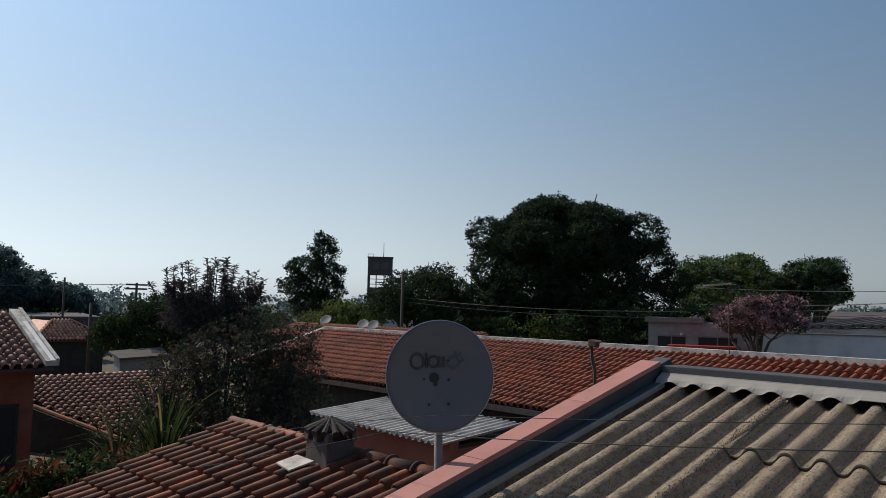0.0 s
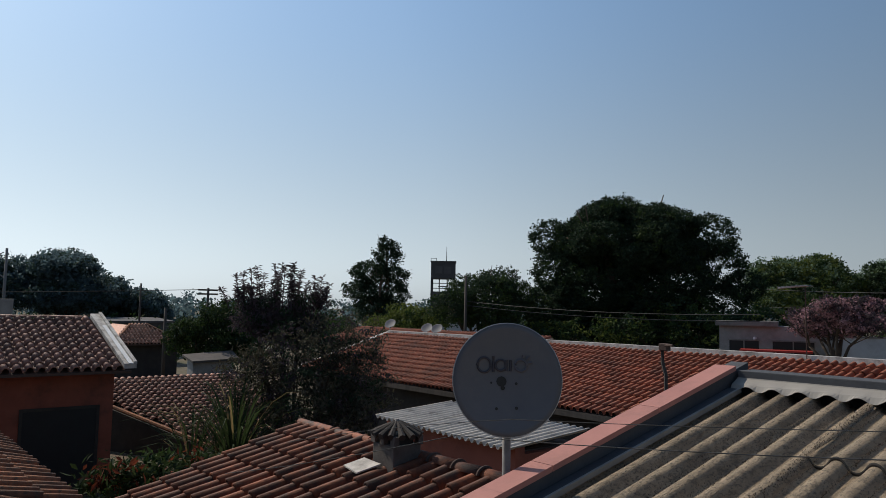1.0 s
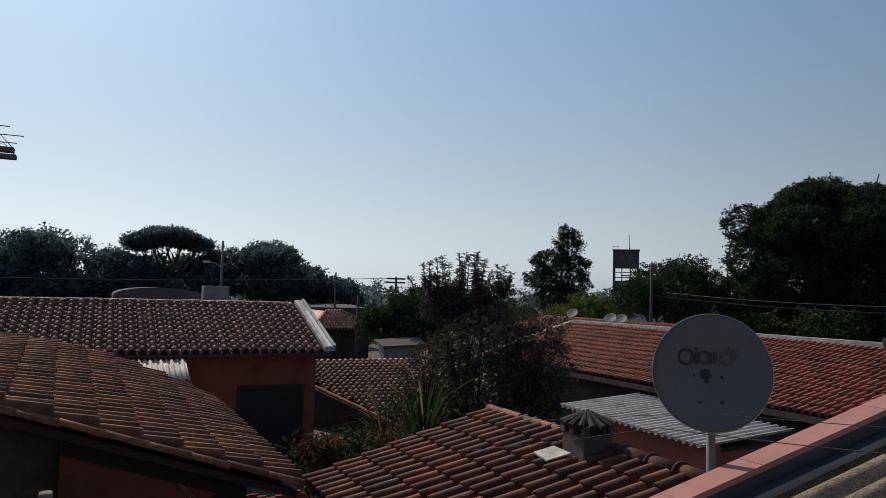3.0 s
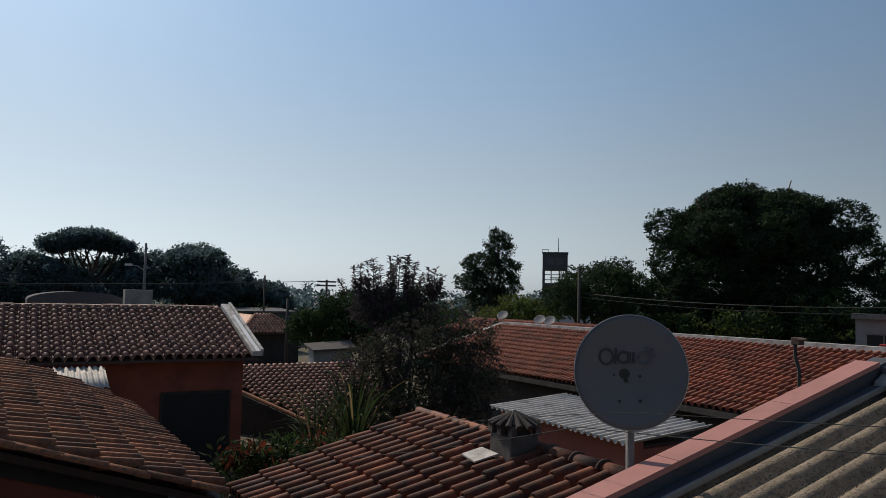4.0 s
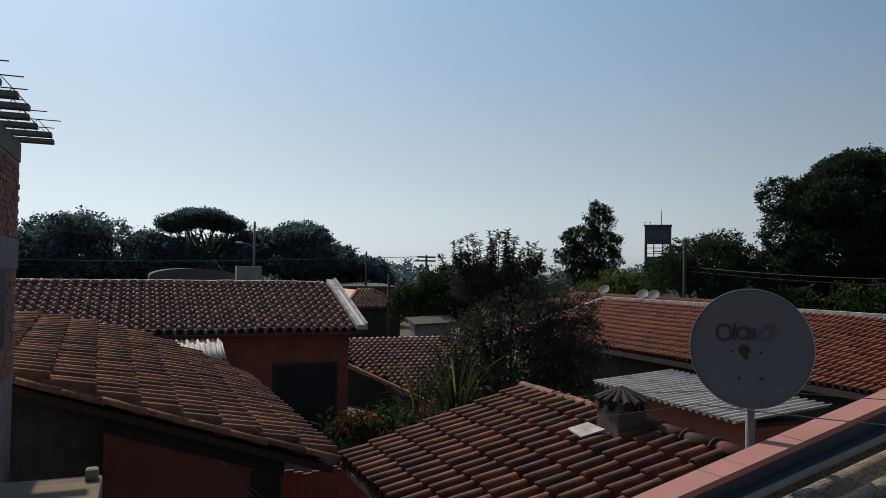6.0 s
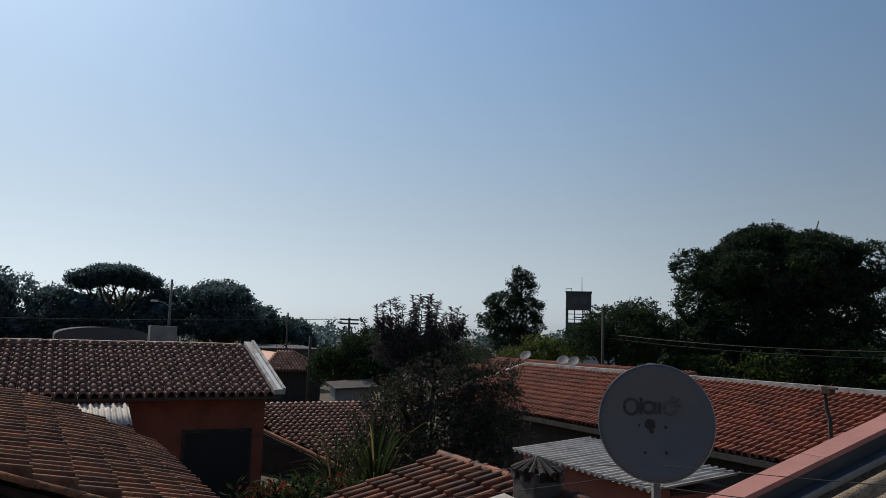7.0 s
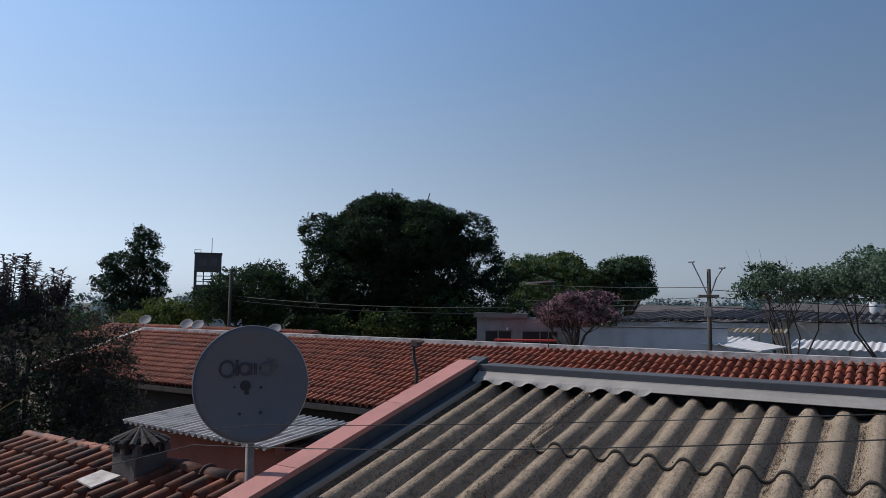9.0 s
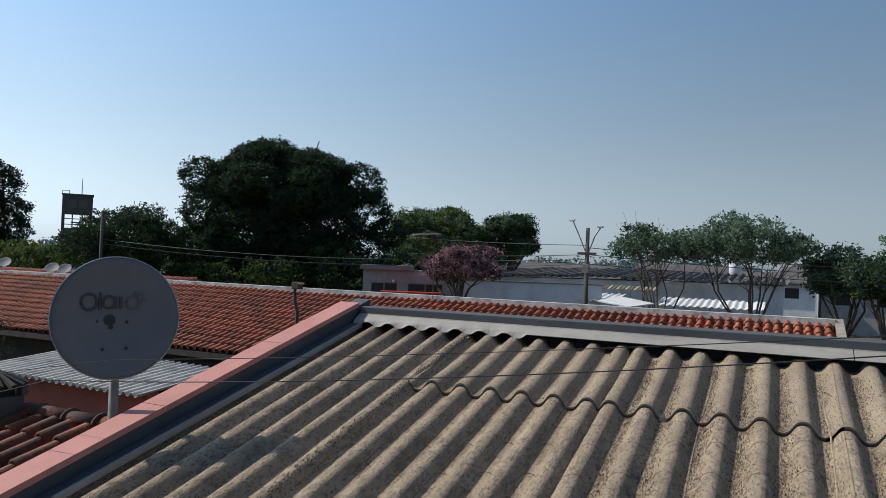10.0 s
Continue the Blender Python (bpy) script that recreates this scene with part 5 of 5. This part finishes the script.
# ---- red roof strip behind the long house ----
fr = thing("rear_red_tile_house", "red tiled roof showing behind the long house", "house", (-25, 21, 0))


def rear_surface(u, v):
    return (-33.5 + u, 19.25 + v * 0.97, 2.92 + v * 0.25)


fd = part("roof", prism([(-33.5, 19.25, 2.88), (-19.7, 19.25, 2.88), (-19.7, 21.8, 3.525), (-33.5, 21.8, 3.525)], 0.06), RUST, fr)
tile_roof("rear_roof", rear_surface, 68, 7, 0.203, 0.36, TILE_LONG, fd, 0, rise=0.36)
part("wall", box(-31.0, -20.0, 20.2, 21.6, 0, 2.95), DARK_WALL, fr)

# ---- far hipped roof and garden walls on the left ----
fh = thing("far_hipped_house", "distant house with a hipped red tile roof", "house", (-47, 14, 0))


def hip_a(u, v):
    return (-44.9 - v * 0.92, 12.1 + u, 2.22 + v * 0.38)


hipd = part("roof", prism([(-44.9, 12.1, 2.2), (-44.9, 16.3, 2.2), (-47.4, 14.7, 3.28), (-47.4, 13.7, 3.28)], 0.05), RUST, fh)
tile_roof("hip_roof", hip_a, 20, 8, 0.208, 0.36, TILE_PALE, hipd, 0, skip=lambda u, v: u < v * 0.62 or u > 4.2 - v * 0.6)
part("hip_left", prism([(-44.9, 12.1, 2.2), (-47.4, 13.7, 3.28), (-51.3, 13.7, 3.28), (-51.3, 11.1, 2.2)], 0.05), TILE_PALE, fh)
part("hip_right", prism([(-44.9, 16.3, 2.2), (-51.3, 16.9, 2.2), (-51.3, 14.7, 3.28), (-47.4, 14.7, 3.28)], 0.05), TILE_PALE, fh)
for q in ((-44.9, 12.1, 2.24), (-44.9, 16.3, 2.24)):
    part("hip_ridge", tube(q, (-47.4, 13.7 if q[1] < 14 else 14.7, 3.34), 0.075, 0.075, 8), TILE_OLD, fh)
part("wall", box(-50.4, -45.4, 12.4, 16, 0, 2.2), DARK_WALL, fh)
ow = thing("garden_wall", "weathered grey garden wall under a tiled shed roof", "wall", (-31.6, 12.4, 0))
part("wall", box(-32.0, -31.3, 11.8, 13.6, 0, 2.23), GREY_WALL, ow)
part("coping", prism([(-32.4, 11.7, 2.42), (-31.1, 11.7, 2.2), (-31.1, 13.8, 2.27), (-32.4, 14.0, 2.54)], 0.09), FAR_ROOF, ow)
wt = thing("rooftop_tank_block", "pale rendered tank block beyond the brown ridge", "block", (-46, 4.6, 0))
part("block", box(-46.8, -45.8, 5.6, 7.1, 3.0, 4.75, bevel=0.03), GREY_WALL, wt)
part("support", box(-47.5, -45.5, 4.5, 8, 0, 3.0), GREY_WALL, wt)
hg = thing("arched_shed", "shed with a low arched metal roof beyond the ridge", "shed", (-48, 1, 0))
pts = [(-48 + 0.0, 3.3 + 2.6 * math.cos(math.pi * k / 14), 4.05 + 0.52 * math.sin(math.pi * k / 14)) for k in range(15)]
bm = bmesh.new()
ra = [bm.verts.new(q) for q in pts]
rb = [bm.verts.new((q[0] - 9, q[1], q[2])) for q in pts]
for i in range(14):
    bm.faces.new((ra[i], ra[i + 1], rb[i + 1], rb[i]))
bm.faces.new(ra)
bmesh.ops.recalc_face_normals(bm, faces=bm.faces[:])
part("arched_roof", bm, TOWER_MARK, hg)
part("wall", box(-57, -48, 0.7, 5.9, 0, 4.05), TOWER_MARK, hg)
gw = thing("far_factory", "long low grey building on the skyline", "building", (-60, 20, 0))
part("wall", box(-62, -58, 14.0, 19.8, 0, 3.2), TOWER_MARK, gw)
part("roof", prism([(-57.8, 13.8, 3.3), (-57.8, 20.0, 3.3), (-62.2, 20.0, 3.5), (-62.2, 13.8, 3.5)], 0.15), TOWER_MARK, gw)

# ---- sheds and white walls across the street ----
sh = thing("grey_shed", "low grey block shed with dark openings and a concrete eave", "shed", (-16.5, 35, 0))
sd = Vector((0.90, 0.43, 0)).normalized()


def along(s, d, z):
    return (-19.2 + sd.x * s - sd.y * d, 33.0 + sd.y * s + sd.x * d, z)


def slab(s0, s1, d0, d1, z0, z1, bm=None):
    own = prism([along(s0, d0, z1), along(s1, d0, z1), along(s1, d1, z1), along(s0, d1, z1)], z1 - z0)
    return merge(bm, own)


part("wall", slab(0, 4.7, 0, 3.5, 0, 4.05), GREY_WALL, sh)
part("eave", slab(-0.15, 2.6, -0.25, 3.6, 4.05, 4.28), CONCRETE, sh)
for s0, s1 in ((0.45, 1.75), (2.35, 4.1)):
    w = part("window", slab(s0, s1, -0.03, 0.02, 2.6, 3.35), VOID, sh)
    part("window_frame", slab(s0 - 0.05, s1 + 0.05, -0.05, 0.0, 3.35, 3.41), CONCRETE, w)
    part("mullion", slab((s0 + s1) / 2 - 0.03, (s0 + s1) / 2 + 0.03, -0.05, 0.0, 2.6, 3.35), CONCRETE, w)
ww = thing("white_yard_wall", "whitewashed low yard wall beside the grey shed", "wall", (-13, 36, 0))
part("wall", slab(4.75, 12.5, 0.4, 0.6, 0, 3.62), WHITE_PAINT, ww)
part("coping", slab(4.75, 12.5, 0.35, 0.65, 3.62, 3.68), CONCRETE, ww)
lampb = part("wall_lamp", box(-17.75, -17.62, 33.45, 33.58, 3.42, 3.55, bevel=0.03), WHITE_PAINT, sh)
rc = thing("red_canopy", "long red painted sheet canopy before the grey shed", "canopy", (-16.5, 32, 0))
part("sheet", slab(1.0, 4.0, -1.6, -0.6, 2.92, 3.0), RED_PAINT, rc)
part("post", tube(along(2.5, -1.1, 0), along(2.5, -1.1, 2.92), 0.04, 0.04, 6), STEEL, rc)

wh = thing("white_warehouse", "long white-walled warehouse under dark corrugated roofs", "warehouse", (-6, 47, 0))
part("wall", prism([(-15.2, 42.7, 3.78), (-7.0, 44.6, 3.85), (-7.0, 52, 3.85), (-15.2, 52, 3.78)], 3.85), WHITE_PAINT, wh)
part("wall", prism([(-6.9, 45.1, 3.9), (0.6, 45.5, 3.9), (0.6, 52, 3.9), (-6.9, 52, 3.9)], 3.9), WHITE_PAINT, wh)
for k in range(7):
    x = -15.4 + k * 2.35
    rs = part("roof", wave_sheet(x, x + 2.3, 42.4 + 0.23 * (x + 15.4) * (1 if x < -7 else 0.85), 52.5, lambda px, py, k=k: 3.92 + 0.05 * (k % 3) + (py - 42) * 0.045, 0.46, 0.09, 0.03, 0, 6, 2), FAR_ROOF, wh, "dark weathered corrugated roof")
cn = thing("street_canopy", "pale corrugated street canopy before the warehouse", "canopy", (-8, 38, 0), "street canopies")
part("sheet", wave_sheet(-13.6, -7.3, 38.2, 41.5, lambda x, y: 2.86 + (y - 38.2) * 0.09, 0.35, 0.035, 0.02, 0, 6, 2), WHITE_SHEET, cn)
part("post", tube((-10, 39.5, 0), (-10, 39.5, 2.9), 0.06, 0.06, 8), STEEL, cn)
cn = thing("street_canopy", "pale corrugated street canopy under the street trees", "canopy", (-2, 41, 0), "street canopies")
part("sheet", wave_sheet(-5.6, -0.3, 40.6, 43.6, lambda x, y: 2.72 + (y - 40.6) * 0.1, 0.35, 0.035, 0.02, 0, 6, 2), WHITE_SHEET, cn)
part("post", tube((-3, 42, 0), (-3, 42, 2.84), 0.06, 0.06, 8), STEEL, cn)
wc = thing("white_canopy", "small white pitched canopy roof by the street pole", "canopy", (-5.6, 36, 0))
part("roof", prism([(-7.6, 35.6, 2.98), (-5.9, 34.9, 2.82), (-5.1, 36.6, 2.95), (-7.0, 37.6, 3.18)], 0.06), WHITE_SHEET, wc)
part("post", tube((-6.4, 36.2, 0), (-6.4, 36.2, 2.9), 0.06, 0.06, 8), STEEL, wc)
yc = thing("striped_awning", "short yellow striped awning above a dark doorway", "awning", (-6.3, 42, 0))
for k in range(12):
    part("slat", prism([(-8.6 + k * 0.24, 41.2, 3.42), (-8.45 + k * 0.24, 41.2, 3.42), (-8.45 + k * 0.24, 42.4, 3.6), (-8.6 + k * 0.24, 42.4, 3.6)], 0.04), MORTAR if k % 2 else LEAF_DRY, yc)
part("post", tube((-7.2, 41.9, 0), (-7.2, 41.9, 3.45), 0.05, 0.05, 8), STEEL, yc)
cy = thing("water_cylinder", "white cylindrical water tank above the far roofs", "tank", (-2.6, 60, 0))
part("cylinder", tube((-2.7, 60, 3.6), (-2.7, 60, 6.2), 0.4, 0.4, 16), WHITE_PAINT, cy, smooth=True)
part("stand", box(-3.2, -2.2, 59.6, 60.4, 0, 3.6), CONCRETE, cy)
part("cap", tube((-2.7, 60, 6.2), (-2.7, 60, 6.45), 0.4, 0.1, 16), WHITE_PAINT, cy)
for k, (x, y, w, h) in enumerate(((-12, 62, 9, 3.9), (-2, 64, 10, 4.4), (8, 66, 9, 4.0), (-24, 90, 12, 4.6), (-10, 95, 12, 5.0), (6, 92, 10, 5.2), (-62, 48, 6, 4.3), (-52, 40, 5, 4.2))):
    hse = thing("far_house", "distant low house with a weathered dark roof", "house", (x, y, 0), "far houses")
    part("wall", box(x - w / 2, x + w / 2, y, y + 6, 0, h - 0.5), WHITE_PAINT if k % 2 else GREY_WALL, hse)
    part("roof", prism([(x - w / 2 - 0.3, y - 0.4, h - 0.5), (x + w / 2 + 0.3, y - 0.4, h - 0.5), (x + w / 2 + 0.3, y + 3, h + 0.3), (x - w / 2 - 0.3, y + 3, h + 0.3)], 0.15), FAR_ROOF, hse)
    for j in range(3):
        part("window", box(x - w / 3 + j * w / 3 - 0.5, x - w / 3 + j * w / 3 + 0.5, y - 0.03, y + 0.02, h - 1.7, h - 0.9), VOID, hse)
rh = thing("white_corner_house", "white corner house behind the street trees", "house", (9, 42, 0))
part("wall", box(7.6, 12, 41.2, 46, 0, 3.7), WHITE_PAINT, rh)
part("roof", prism([(7.3, 40.9, 3.7), (12.3, 40.9, 3.7), (12.3, 46, 4.1), (7.3, 46, 4.1)], 0.15), CONCRETE, rh)
part("door", box(8.3, 9.1, 41.16, 41.22, 0, 3.0), VOID, rh)
rd = tagged(part("road", box(-40, 40, 33.5, 37.0, -0.05, 0.012), ASPHALT), "grey asphalt street between the house rows", "road", kind="structure")
tree("street_tree", "dense green street tree beyond the tile roof end", (4.6, 37.2, 0), crown_blobs((4.7, 37.2, 4.3), (2.0, 2.0, 1.5), 10, 17, 0.42), 8500, 0.09, 61, [(LEAF_MID, 0.6), (LEAF_BLUE, 0.4)], r=0.1, fork=0.3, group="street trees")

# litter blown into the valleys of the corrugated roof
# its dark tone and high count also stand in for shade in the valleys
rng = random.Random(19)
vs, fs = [], []
for k in range(-6, 27):
    x0 = (CREST_FIRST if k < -1 else CREST_X) + (k + 0.5) * PITCH
    swing, much = rng.uniform(0, 6.28), rng.randint(3800, 6500) if k > -1 else 3600
    for _ in range(much):
        y = rng.uniform(0.9, 4.93)
        thin = 0.5 + 0.5 * math.sin(y * 2.3 + swing) * math.sin(y * 5.1 + 2 * swing)
        if rng.random() > 0.35 + 0.65 * thin:
            continue
        x = x0 + rng.gauss(0.008, 0.014 + 0.016 * thin)
        z = roof_skin(x, y) - 0.001
        r = rng.uniform(0.0012, 0.0034) * (1.0 if rng.random() > 0.04 else 1.8)
        base = len(vs)
        a = rng.random() * 6.28
        vs += [(x + r * math.cos(a), y + 1.5 * r * math.sin(a), z), (x + r * math.cos(a + 2.1), y + 1.5 * r * math.sin(a + 2.1), z), (x + r * math.cos(a + 4.2), y + 1.5 * r * math.sin(a + 4.2), z), (x, y, z + r * 1.2 + 0.004)]
        fs += [(base, base + 1, base + 3), (base + 1, base + 2, base + 3), (base + 2, base, base + 3)]
me = bpy.data.meshes.new("roof_litter")
me.from_pydata(vs, [], fs)
for m in (LITTER, RUST, SAND):
    me.materials.append(m)
me.polygons.foreach_set("material_index", [(0, 1, 0, 2, 0, 1, 0)[(i // 3) % 7] for i in range(len(fs))])
tagged(new("roof_litter", me), "dry brown litter lying in the roof valleys", "litter", kind="stuff")
# pale mortar dust washed down along some valleys
for k in (2, 5, 8, 11, 13, 14, 16, 19):
    x0 = CREST_X + (k + 0.5) * PITCH + rng.uniform(-0.02, 0.02)
    y0, y1 = rng.uniform(1.0, 3.0), rng.uniform(4.4, 4.9)
    pts = []
    for i in range(24):
        y = y0 + (y1 - y0) * i / 23
        x = x0 + 0.006 * math.sin(y * 4 + k)
        pts.append((x, y, roof_skin(x, y) - 0.001))
    tagged(part("mortar_streak", line(pts, 0.0045 if k < 13 else 0.007, 5), STRAW), "pale streak of mortar dust along a roof valley", "mortar streak", group="mortar streaks on the roof")

# hairline cracks that run across the waves of the lower sheets
for y_at, x0, x1 in ((3.84, -1.3, 0.7), (3.56, -1.5, 0.5), (3.2, -1.2, 1.2)):
    pts = []
    for i in range(int((x1 - x0) / 0.008)):
        x = x0 + 0.008 * i
        y = y_at + 0.33 * x + 0.012 * math.sin(x * 9 + y_at)
        if wave(x - crest_of(x), PITCH) > -0.35:
            pts.append((x, y, roof_skin(x, y) - 0.0006))
        else:
            if len(pts) > 3:
                part("crack", line(pts, 0.0015, 4), FIBRE_DARK, roof)
            pts = []
